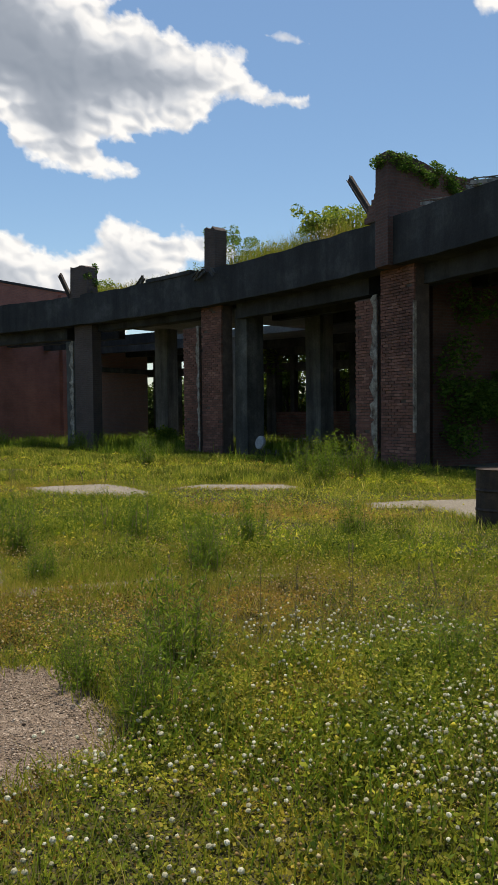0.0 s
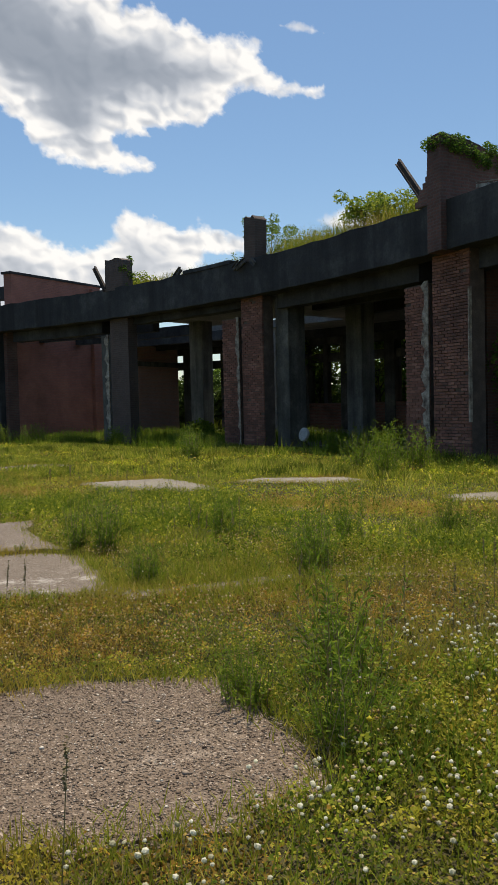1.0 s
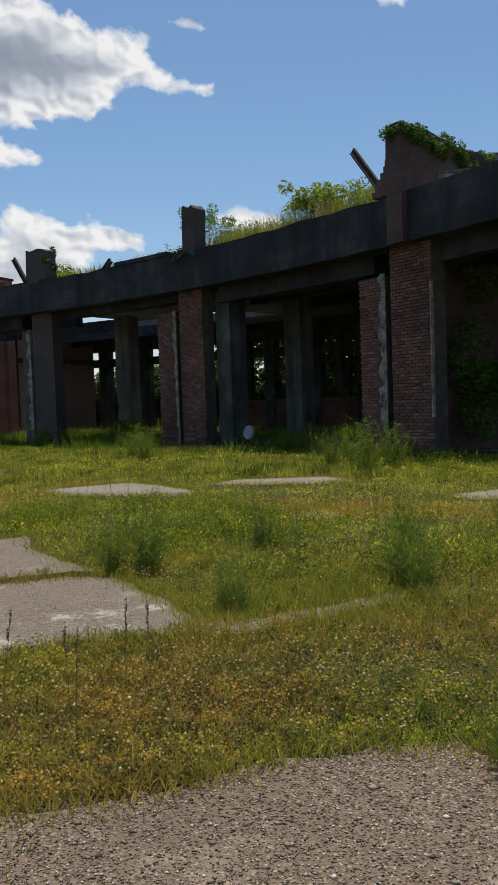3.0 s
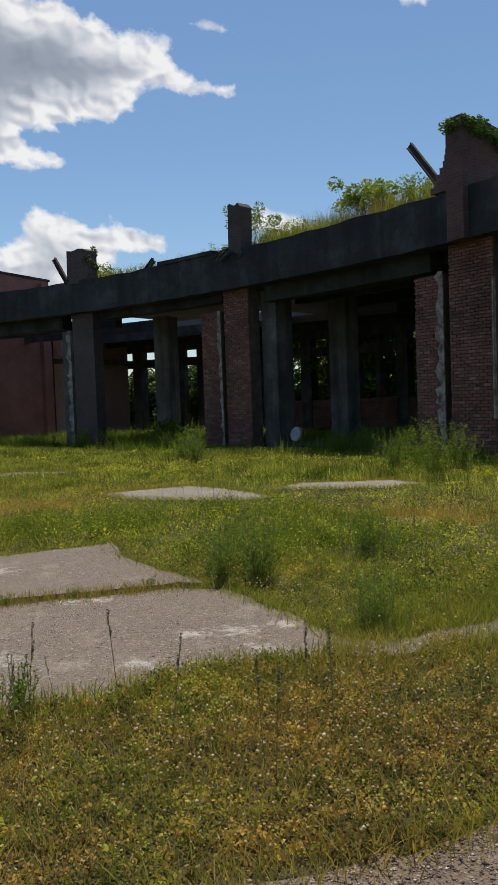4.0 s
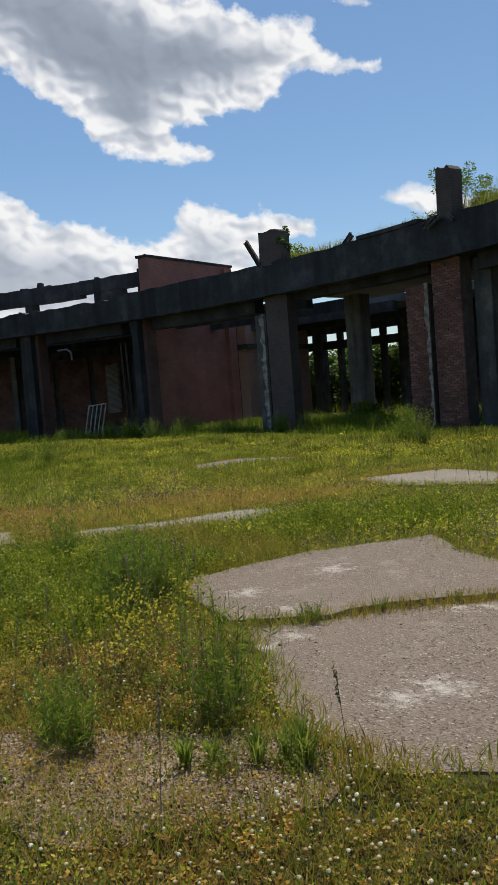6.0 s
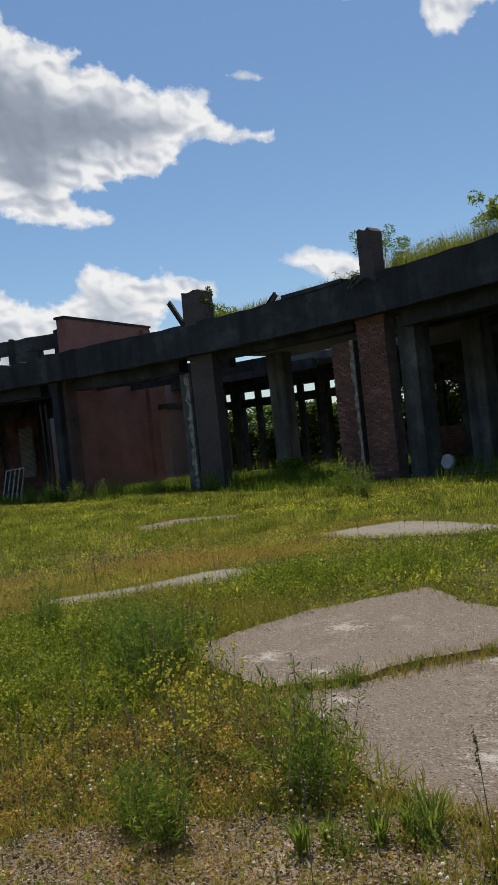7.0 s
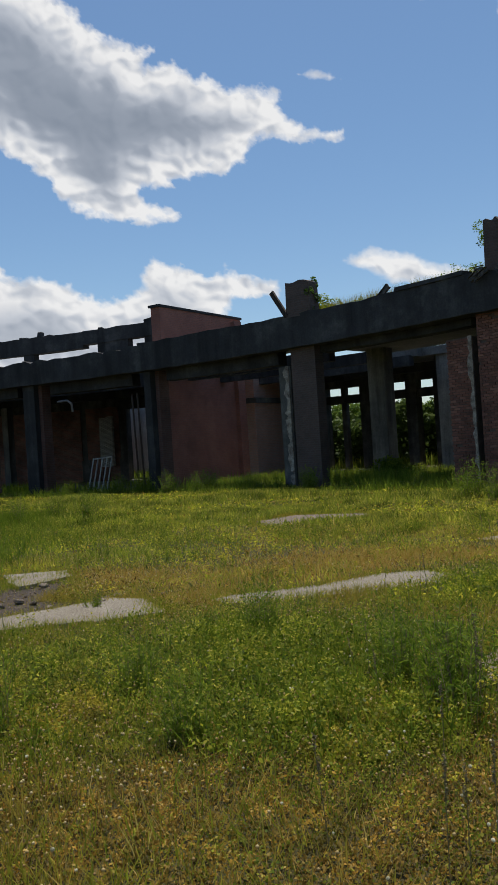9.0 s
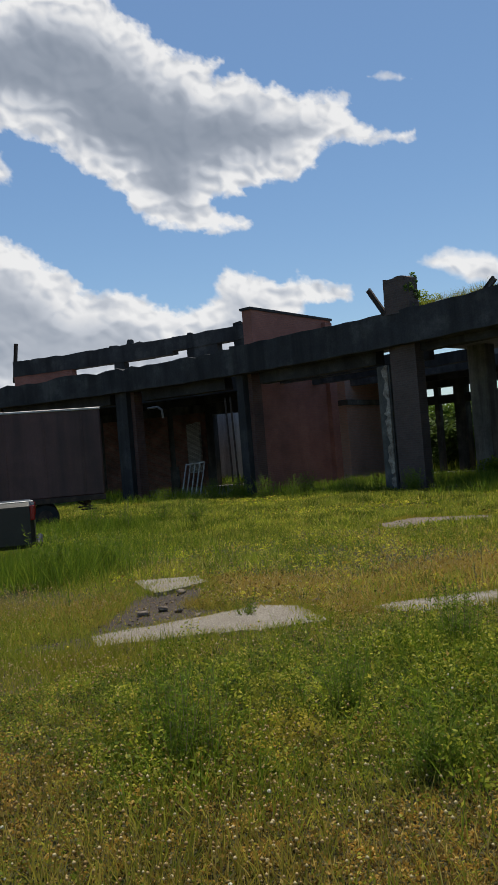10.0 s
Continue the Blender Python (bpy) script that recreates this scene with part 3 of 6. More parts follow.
def pier(ang, stub=0.0, stub_width=0.8, style="double", stub_ang=0.0):
    """Two brick posts with a dark slot between them; the one has a peeling plaster edge. Slim ones are a single post."""
    rnd = random.Random(ang)
    if style == "slim":
        p = part("pier", roughen(wedge(bmesh.new(), ang - 0.35, ang + (0.12 if ang < 90 else 0.45), 0.3, 1.2, BASE, 4.9, 4), 0.03), CONCRETE, house, "slim sooty concrete pier")
        part("brick_post", roughen(wedge(bmesh.new(), ang - 0.6, ang - 0.35, 0.6, 1.2, BASE, 4.9, 2), 0.02), BRICK_DARK, p, "narrow brick post")
        return
    p = part("pier", wedge(bmesh.new(), ang + 0.25, ang + 0.85, 0.85, 1.4, BASE, 4.9), CONCRETE, house, "dark recessed concrete core of a pier")
    brick = style == "double"
    laid = brick and 50 < ang < 70
    set_back = 0.035 if laid else 0.0
    left0, left1 = (ang + 0.75, ang + 1.95) if brick else (ang + 0.6, ang + 1.3)
    bm = wedge(bmesh.new(), left0, left1, 0.5 + set_back, 1.35, BASE, 4.3, 6, 0.0)
    part("brick_post", roughen(bm, 0.006 if laid else 0.02), MORTAR if laid else (BRICK if brick else COLUMN), p, "red brick door post with worn courses" if brick else "grey door post")
    bm = bmesh.new()
    z, e0 = 0.1, (left0 if brick else left1 - 0.6)
    wmax = (0.40 if ang < 60 else 0.26) if brick else 0.36
    cols = []
    while z < 4.4:
        w = wmax * (rnd.uniform(0.3, 1.0) if z > 0.9 else rnd.uniform(0.1, 0.7))
        cols.append([bm.verts.new(polar(a, d, z)) for a, d in ((e0 - 0.02, 0.482), (e0 + w, 0.482), (e0 + w, 0.458), (e0 - 0.02, 0.45))])
        z += rnd.uniform(0.08, 0.22)
    for q, t in zip(cols, cols[1:]):
        for i in range(4):
            bm.faces.new((q[i], q[(i + 1) % 4], t[(i + 1) % 4], t[i]))
    bm.faces.new(cols[0])
    bm.faces.new(cols[-1])
    part("plaster_edge", bm, PLASTER, p, "peeling whitish plaster strip")
    right = ang - (1.33 if ang < 60 else 1.05)
    bm = wedge(bmesh.new(), right, ang + 0.35, 0.35 + set_back, 0.8, BASE, 4.9, 6)
    part("brick_pillar", roughen(bm, 0.006 if laid else 0.02), MORTAR if laid else (BRICK if brick else BRICK_SOOT), p, "tall red brick pillar" if brick else "tall smoke-grey brick pillar")
    if brick and ang < 60:
        bm = wedge(bmesh.new(), right - 0.02, right + 0.025, 0.31, 0.4, 0.9, 4.0, 1)
        part("drain_pipe", roughen(bm, 0.02, 3), PLASTER, p, "thin pale pipe on the pillar corner")
    if 60 < ang < 70:
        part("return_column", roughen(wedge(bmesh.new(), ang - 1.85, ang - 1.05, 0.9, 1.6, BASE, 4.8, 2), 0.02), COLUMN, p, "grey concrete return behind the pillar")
    if laid:
        LAID.append((p, right, ang + 0.35, 0.35, 4.9, ang < 60))
        LAID.append((p, left0 + 0.02, left1, 0.5, 4.3, False))
    if stub:
        half = math.degrees(stub_width / 2 / RAD)
        bm = wedge(bmesh.new(), stub_ang - half, stub_ang + half, 0.0, 0.5, 5.9, stub, 5, 0.1)
        part("parapet_stub", roughen(bm, 0.05, 2), BRICK_SOOT, p, "broken brick stub standing above the beam")


pier(56.75)
pier(67.85, 7.3, 0.5, "double", 66.95)
pier(77.65, 7.1, 1.05, "plaster", 77.02)
pier(87.5, style="slim")
pier(95.9, style="slim")
pier(106.4, style="slim")
pier(116.8, style="slim")
pier(46.6)

for a0, a1 in zip(ORDER, ORDER[1:]):
    left = a0 > 87
    bm = wedge(bmesh.new(), a0, a1, 0.0, 0.65, 4.86, 6.0 if not left else 5.9, 14, 0.05 if not left else 0.14)
    part("front_beam", roughen(bm, 0.03), CONCRETE, house, "soot-black concrete front beam")
    bm = wedge(bmesh.new(), a0 + 1.2, a1 - 1.2, 0.65, 1.15, 4.62 if 60 < a0 < 70 else 4.42, 4.95, 8)
    part("lintel", roughen(bm, 0.03), CONCRETE, house, "stained grey lintel under the beam")

# roof slabs: whole over the overgrown bays, gone behind the front strip in the far ones
for a0, a1 in zip(ORDER, ORDER[1:]):
    if a0 < 87:
        bays = [(0.5, 15.4)]
        if 60 < a0 < 70:
            bays = [(0.5, 6.2), (9.0, 15.4)]
        if a0 > 70:
            bays = [(0.5, 1.9), (8.6, 15.4)]
        for d0, d1 in bays:
            part("roof_slab", wedge(bmesh.new(), a0, a1, d0, d1, 4.95, 5.3, 6), CEILING, house, "dark stained concrete roof slab")
        if 60 < a0 < 70:
            part("roof_slab", wedge(bmesh.new(), a0, a0 + 4.5, 6.2, 9.0, 4.95, 5.3, 2), CEILING, house)
        for d in ((11.6,) if 60 < a0 < 70 else (2.8, 5.2, 8.4, 11.6)):
            part("roof_beam", wedge(bmesh.new(), a0 + 0.3, a1 - 0.3, d, d + 0.35, 4.55, 5.0, 4), CONCRETE, house, "concrete cross beam under the roof")
        if a0 < 70:
            part("roof_fill", wedge(bmesh.new(), a0, a1, 0.65, 4.5, 5.3, 5.8, 6, 0.06), SOIL, house, "soil layer on the roof")
    else:
        part("roof_slab", wedge(bmesh.new(), a0, a1, 0.5, 3.0, 5.3, 5.6, 14, 0.12), CEILING, house, "broken strip of roof slab")
        # unseen slab, added only to keep light out of the roofless bays
        part("roof_slab", wedge(bmesh.new(), a0, a1, 5.0, 15.4, 5.4, 5.65, 6, 0.05), CEILING, house, "unseen roof slab added to keep the far bays dark")
        if a0 < 107:
            part("upper_beam", roughen(wedge(bmesh.new(), a0 + (0.6 if a0 < 90 else 0), min(a1, 107.8), 4.5, 5.0, 6.9 if a0 > 95 else 7.05, 7.72, 22, 0.035), 0.03), CONCRETE, house, "ragged upper beam where the roof has gone")
        for d in (4.6, 9.2):
            part("roof_beam", wedge(bmesh.new(), a0, a1, d, d + 0.35, 4.7, 5.75, 4), CONCRETE, house, "concrete cross beam where the roof is gone")
part("edge_board", roughen(wedge(bmesh.new(), 68.3, 71.6, -0.05, 0.4, 5.98, 6.1, 6), 0.02), CONCRETE, house, "raised slab along the roof edge")
part("upper_wall", roughen(wedge(bmesh.new(), 103.4, 107.8, 4.55, 4.95, 5.5, 6.9, 8), 0.04), BRICK_RED, house, "brick infill under the upper beam")
for a0, a1 in ((99.5, 100.25), (92.75, 94.9), (90.6, 91.6)):
    part("upper_infill", roughen(wedge(bmesh.new(), a0, a1, 4.55, 4.95, 5.5, 7.06, 4), 0.03), CONCRETE, house, "sooty panel closing a gap under the upper beam")

for a in ORDER[:4] + ORDER[5:]:
    for d, w, off in ((4.2, 0.45, -1.0), (9.2, 0.32, -0.9)):
        if 95 < a < 97 and d < 5:
            continue
        w *= 1.0 if a < 90 else 0.6
        part("interior_column", roughen(wedge(bmesh.new(), a + off - w, a + off + w, d, d + 0.62, BASE, 5.7 if a > 90 else 5.0, 2), 0.03), INNER_LIT, house, "grey concrete column inside")

# rear wall: columns, sills and transoms, open between them
step = 2.66
a = 76.6 - 11 * step
while a < 116:
    door_here = 97.0 < a < 99.0
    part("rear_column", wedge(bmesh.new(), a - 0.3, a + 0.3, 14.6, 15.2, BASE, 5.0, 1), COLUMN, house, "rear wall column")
    if a < 90:
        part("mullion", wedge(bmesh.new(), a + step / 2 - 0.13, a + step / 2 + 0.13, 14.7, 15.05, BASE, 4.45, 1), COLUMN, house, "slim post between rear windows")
    if not door_here:
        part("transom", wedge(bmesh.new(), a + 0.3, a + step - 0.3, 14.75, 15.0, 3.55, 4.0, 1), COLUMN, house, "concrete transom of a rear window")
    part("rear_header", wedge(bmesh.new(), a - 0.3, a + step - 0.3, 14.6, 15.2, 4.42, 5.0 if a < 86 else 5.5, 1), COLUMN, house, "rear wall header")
    if a < 78 or (a > 94 and not door_here):
        part("sill_wall", wedge(bmesh.new(), a + 0.3, a + step - 0.3, 14.65, 15.1, BASE, 1.4, 1), BRICK, house, "low brick sill wall")
    if a > 90 and not door_here:
        part("rear_infill", wedge(bmesh.new(), a + 0.2, a + step - 0.2, 14.5, 14.75, 1.38 if a > 94 else BASE, 4.6, 1), BRICK, house, "bricked-up rear window")
    a += step

# pale floor slabs, one to a bay, added to bounce light up inside
for a0, a1 in zip(ORDER, ORDER[1:]):
    part("floor_slab", wedge(bmesh.new(), a0, a1, 2.4, 14.6, -0.15, 0.02, 6), BOUNCE_FLOOR, house, "pale floor slab added inside to bounce light")

# fire walls along the radii
part("fire_wall", roughen(radial_wall(bmesh.new(), 87.5, 0.45, 1.2, 7.1, BASE, (7.55, 7.55), 14, 0.0), 0.015), BRICK_RED, house, "tall red painted brick fire wall")
part("coping", radial_wall(bmesh.new(), 87.5, 0.56, 1.1, 7.15, 7.55, (7.65, 7.65), 8), CONCRETE, house, "dark coping on the fire wall")
part("fire_wall", roughen(radial_wall(bmesh.new(), 87.5, 0.45, 7.9, 13.6, BASE, (4.95, 4.95), 10), 0.015), BRICK_BROWN_LIT, house, "brown brick fire wall further in")
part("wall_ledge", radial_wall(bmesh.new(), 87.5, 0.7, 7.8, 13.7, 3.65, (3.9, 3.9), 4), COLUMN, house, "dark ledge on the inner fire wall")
part("wall_pilaster", wedge(bmesh.new(), 86.95, 87.3, 6.3, 6.85, BASE, 7.4, 1), BRICK_RED, house, "flat brick pilaster on the fire wall")
bm = radial_wall(bmesh.new(), 56.2, 0.5, -0.15, 9.0, 4.85, (7.5, 6.35), 24, 0.1)
part("fire_wall", roughen(bm, 0.05, 1.8), BRICK_DARK, house, "broken brick gable wall under ivy")
part("fire_wall", radial_wall(bmesh.new(), 56.6, 0.45, 1.5, 14.6, BASE, (5.0, 5.0), 10), BRICK_DARK, house, "dark inner fire wall")
bm = bmesh.new()
rnd = random.Random(4)
for i in range(9):
    z0 = 6.0 + i * 0.13
    wedge(bm, 56.3 + 0.03 * i, 57.3 - 0.12 * i + rnd.uniform(-0.08, 0.08), -0.05, 0.5, z0, z0 + 0.14, 1)
part("broken_brick_steps", bm, BRICK_DARK, house, "stepped broken brick edge")


def beam_bar(a, d, z, da, dz, length_d=0.0, r=0.09):
    bm = bmesh.new()
    p0, p1 = polar(a, d, z), polar(a + da, d + length_d, z + dz)
    m = Matrix.Translation((p0 + p1) / 2) @ (p1 - p0).to_track_quat("Z", "Y").to_matrix().to_4x4()
    for off, sx, sy in ((0, 0.03, 0.16), (0.075, 0.14, 0.025), (-0.075, 0.14, 0.025)):
        box_into(bm, m @ Matrix.Translation((0, off, 0)), sx * r / 0.09, sy * r / 0.09, (p1 - p0).length)
    return bm


tagged(part("steel_bar", beam_bar(56.85, 0.0, 6.1, 1.3, 1.2, 0.0, 0.055), RUST), "rusty steel bar leaning out beside the broken gable", "steel bar")
tagged(part("steel_bar", beam_bar(77.7, 0.0, 5.95, 0.85, 0.95, 0.0, 0.065), RUST), "rusty steel bar leaning beside the brick stub", "steel bar")
tagged(part("steel_bar", beam_bar(107.9, 4.7, 6.6, -0.3, 2.1, 0, 0.08), RUST), "rusty upright bar on the far beam end", "steel bar")
tagged(part("plank", beam_bar(67.5, 0.1, 6.05, 0.6, 0.05, 0.2, 0.05), TIMBER), "grey board poking out beside the stub", "plank")
tagged(part("plank", beam_bar(72.6, 0.15, 5.95, -0.5, 0.3, 0, 0.07), TIMBER), "grey board sticking up from the roof edge", "plank")
rnd = random.Random(8)
for i in range(14):
    a = rnd.uniform(51.2, 54.6)
    bm = beam_bar(a, rnd.uniform(-0.1, 0.5), 6.0 + rnd.uniform(0, 0.1), rnd.uniform(-1.5, 0.2), rnd.uniform(-0.1, 0.12), rnd.uniform(0, 0.8), 0.04)
    tagged(part("plank", bm, BLEACHED), "splintered pale roof board on the collapsed edge", "plank", "fallen roof boards")
for a, da in ((67.5, 0.4), (67.1, 0.6), (66.7, -0.25)):
    tagged(part("plank", beam_bar(a, -0.12, 5.95, da, -0.2, 0, 0.045), TIMBER), "pale torn board hanging over the beam", "plank", "fallen roof boards")
rnd = random.Random(18)
for a, w, h in ((99.1, 0.28, 0.32), (98.6, 0.5, 0.12), (100.3, 0.5, 0.12), (94.75, 0.25, 0.12), (91.4, 0.42, 0.2), (90.9, 0.3, 0.14)):
    bm = bmesh.new()
    box_into(bm, Matrix.Translation(polar(a, 4.75, 7.68 + h / 2)) @ pose(0, 0, 0, rnd.uniform(-9, 9), rnd.uniform(-12, 12), a - 90), w, 0.3, h, 0.03)
    tagged(part("rubble", roughen(bm, 0.07, 3), CONCRETE), "dark lump of broken concrete on the beam", "rubble", "rubble on the beams")

# the inside of the far bays
bm = bmesh.new()
pts = [polar(98.0, 4.5, 4.4), polar(97.3, 4.5, 4.42), polar(97.0, 4.5, 4.25), polar(96.95, 4.5, 3.85)]
for p, q in zip(pts, pts[1:]):
    rod_into(bm, p, q, 0.055)
tagged(part("bent_pipe", bm, PALE_METAL), "bent pale metal pipe hanging inside the bay", "pipe")
tagged(part("brick_panel", roughen(wedge(bmesh.new(), 101.0, 101.9, 14.1, 14.35, 0.9, 4.1, 4, 0.15), 0.03), BRICK_PALE), "remnant of pale brick wall beside a window hole", "wall")
tagged(part("shed_wall", wedge(bmesh.new(), 96.0, 104, 17.5, 18.5, -0.1, 5.2, 3), SHED), "pale grey shed wall seen through the rear opening", "shed")
rack = thing("metal_rack", "grey metal pallet rack leaning in the grass", "rack")
o = polar(93.0, 1.2, 0)
for i in range(5):
    bm = bmesh.new()
    rod_into(bm, o + Vector((i * 0.26, 0, 0)), o + Vector((i * 0.26 + 0.2, 0.25, 1.5)), 0.03, None, 6)
    part("rail", bm, PALE_METAL, rack)
bm = bmesh.new()
rod_into(bm, o + Vector((0.2, 0.25, 1.45)), o + Vector((1.26, 0.25, 1.52)), 0.032, None, 6)
part("top_rail", bm, PALE_METAL, rack)
for a in (87.75, 88.12):
    bm = bmesh.new()
    rod_into(bm, polar(a, 0.1, 0), polar(a + 0.15, 0.1, 4.0), 0.04, None, 6)
    tagged(part("conduit", bm, RUST), "thin dark upright conduit beside the brick wall", "pipe")
bm = bmesh.new()
rod_into(bm, polar(64.9, 0.8, 0.45), polar(64.9, 0.7, 0.47), 0.22, 0.21, 24)
bmesh.ops.bevel(bm, geom=list(bm.edges), offset=0.02, segments=1, affect="EDGES")
disc = thing("drum_lid", "round chalky white lid leaning against the pillar", "lid")
part("lid", bm, WHITE, disc)
bm = bmesh.new()
rod_into(bm, polar(64.9, 0.8, 0.45), polar(64.9, 0.86, 0.0), 0.03, None, 6)
part("prop", bm, RUST, disc)

# ---- loose things in the yard ----


def barrel(x, y, r=0.3, h=0.72):
    z = gz(x, y)
    root = thing("barrel", "rusty black steel barrel standing on the slab", "barrel", (x, y, z))
    prof = [(0.97, 0), (1.0, 0.02), (1.0, 0.30), (1.05, 0.33), (1.0, 0.36), (1.0, 0.62), (1.05, 0.65), (1.0, 0.68), (1.0, 0.97), (1.03, 1.0)]
    bm = bmesh.new()
    rings = [[bm.verts.new((r * f * math.cos(t), r * f * math.sin(t), h * q)) for t in np.linspace(0, 2 * math.pi, 24, False)] for f, q in prof]
    for a, b in zip(rings, rings[1:]):
        for i in range(24):
            bm.faces.new((a[i], a[(i + 1) % 24], b[(i + 1) % 24], b[i]))
    part("drum", bm, RUST, root)
    bm = bmesh.new()
    rod_into(bm, (0, 0, h - 0.03), (0, 0, h - 0.015), r * 0.97, None, 24)
    part("lid", bm, RUST, root)


barrel(-1.93, 10.36)

RIGHT = Vector((0.635, 0.772, 0))
AHEAD = Vector((-0.613, 0.79, 0))


def local(root_at, yaw_vec):
    yaw = math.degrees(math.atan2(yaw_vec.y, yaw_vec.x))
    return pose(root_at[0], root_at[1], root_at[2], 0, 0, yaw)


def wheel(parent, x, y, r=0.36, w=0.22, rim=CHROME):
    bm = bmesh.new()
    rod_into(bm, (x, y - w / 2, r), (x, y + w / 2, r), r, None, 24)
    bmesh.ops.bevel(bm, geom=list(bm.edges), offset=0.03, segments=1, affect="EDGES")
    tyre = part("tyre", bm, RUBBER, parent)
    bm = bmesh.new()
    rod_into(bm, (x, y - w / 2 - 0.012, r), (x, y + w / 2 + 0.012, r), r * 0.55, None, 16)
    part("rim", bm, rim, tyre)


def cargo_trailer(at):
    root = thing("box_trailer", "long faded maroon box trailer with pale top rail", "trailer")
    root.matrix_world = local(at, RIGHT)
    L, W, z0, z1 = 9.0, 2.4, 0.84, 3.19
    bm = bmesh.new()
    box_into(bm, Matrix.Translation((-L / 2, W / 2, (z0 + z1) / 2)), L, W, z1 - z0, 0.05)
    part("body", bm, TRAILER, root)
    bm = bmesh.new()
    box_into(bm, Matrix.Translation((-L / 2, -0.01, z1 - 0.02)), L + 0.02, 0.05, 0.06, 0.01)
    part("top_rail", bm, PALE_METAL, root, "pale aluminium top rail")
    bm = bmesh.new()
    box_into(bm, Matrix.Translation((-L / 2, 0.0, z0 - 0.05)), L, 0.08, 0.14, 0.01)
    part("side_rail", bm, RUST, root)
    for i in range(9):
        bm = bmesh.new()
        box_into(bm, Matrix.Translation((-0.5 - i, -0.004, (z0 + z1) / 2)), 0.05, 0.03, z1 - z0 - 0.2, 0.008)
        part("side_rib", bm, TRAILER, root)
    for y in (0.35, 2.05):
        bm = bmesh.new()
        box_into(bm, Matrix.Translation((-0.45, y, 0.66)), 0.12, 0.12, 0.36, 0.01)
        box_into(bm, Matrix.Translation((-0.45, y, 0.48)), 0.42, 0.3, 0.03)
        rod_into(bm, (-0.9, y, 0.82), (-0.5, y, 0.55), 0.03, None, 6)
        part("landing_leg", bm, RUST, root)
    for x in (-1.6, -2.5):
        for y in (0.15, 2.2):
            wheel(root, x, y, 0.36, 0.22, RUST)


def pickup_truck(at):
    root = thing("pickup_truck", "dark pickup truck with red tail lamp in tall grass", "truck")
    root.matrix_world = local(at, RIGHT)
    bm = bmesh.new()
    box_into(bm, Matrix.Translation((-1.05, 0.85, 0.77)), 2.1, 1.7, 0.68, 0.06)
    part("bed", bm, TRUCK, root)
    bm = bmesh.new()
    box_into(bm, Matrix.Translation((-1.05, -0.005, 1.12)), 2.1, 0.03, 0.02, 0.006)
    part("bed_rail", bm, CHROME, root, "pale bed rail")
    bm = bmesh.new()
    for x0, x1, z0, z1 in ((-3.4, -2.15, 0.42, 1.05), (-3.2, -2.2, 1.05, 1.55), (-4.7, -3.4, 0.42, 1.0)):
        box_into(bm, Matrix.Translation(((x0 + x1) / 2, 0.85, (z0 + z1) / 2)), x1 - x0, 1.66, z1 - z0, 0.1)
    part("cab", bm, TRUCK, root)
    for y in (0.02, 1.68):
        bm = bmesh.new()
        box_into(bm, Matrix.Translation((-0.02, y, 0.95)), 0.07, 0.10, 0.22, 0.015)
        part("tail_lamp", bm, TAIL, root, "red tail lamp")
    bm = bmesh.new()
    box_into(bm, Matrix.Translation((0.05, 0.85, 0.47)), 0.1, 1.6, 0.12, 0.03)
    part("bumper", bm, TRUCK, root)
    for x in (-0.95, -3.9):
        for y in (0.1, 1.6):
            wheel(root, x, y, 0.33)


cargo_trailer((-24.95, 16.05, gz(-24.95, 16.05)))
pickup_truck((-18.54, 8.46, gz(-18.54, 8.46)))

# ---- clouds, far off ----


def cloud_material():
    m, nt, b = graph("cloud")
    nt.nodes.remove(b)
    thick = nt.nodes.new("ShaderNodeAttribute")
    thick.attribute_name = "thick"
    lit = nt.nodes.new("ShaderNodeAttribute")
    lit.attribute_name = "lit"
    col = ramp(nt, lit.outputs["Fac"], [(0.0, (0.25, 0.30, 0.38)), (0.4, (0.41, 0.46, 0.545)), (0.7, (0.68, 0.72, 0.79)), (0.9, (0.93, 0.94, 0.96)), (1.0, (1.06, 1.06, 1.06))])
    em = nt.nodes.new("ShaderNodeEmission")
    em.inputs["Strength"].default_value = 0.8
    nt.links.new(col, em.inputs["Color"])
    tr = nt.nodes.new("ShaderNodeBsdfTransparent")
    ms = nt.nodes.new("ShaderNodeMixShader")
    alpha = ramp(nt, thick.outputs["Fac"], [(0.0, (0, 0, 0)), (0.25, (0.55, 0.55, 0.55)), (0.6, (0.98, 0.98, 0.98))])
    nt.links.new(alpha, ms.inputs[0])
    nt.links.new(tr.outputs[0], ms.inputs[1])
    nt.links.new(em.outputs[0], ms.inputs[2])
    nt.links.new(ms.outputs[0], nt.nodes["Material Output"].inputs["Surface"])
    return m


CLOUD = cloud_material()
FAR = 3800.0


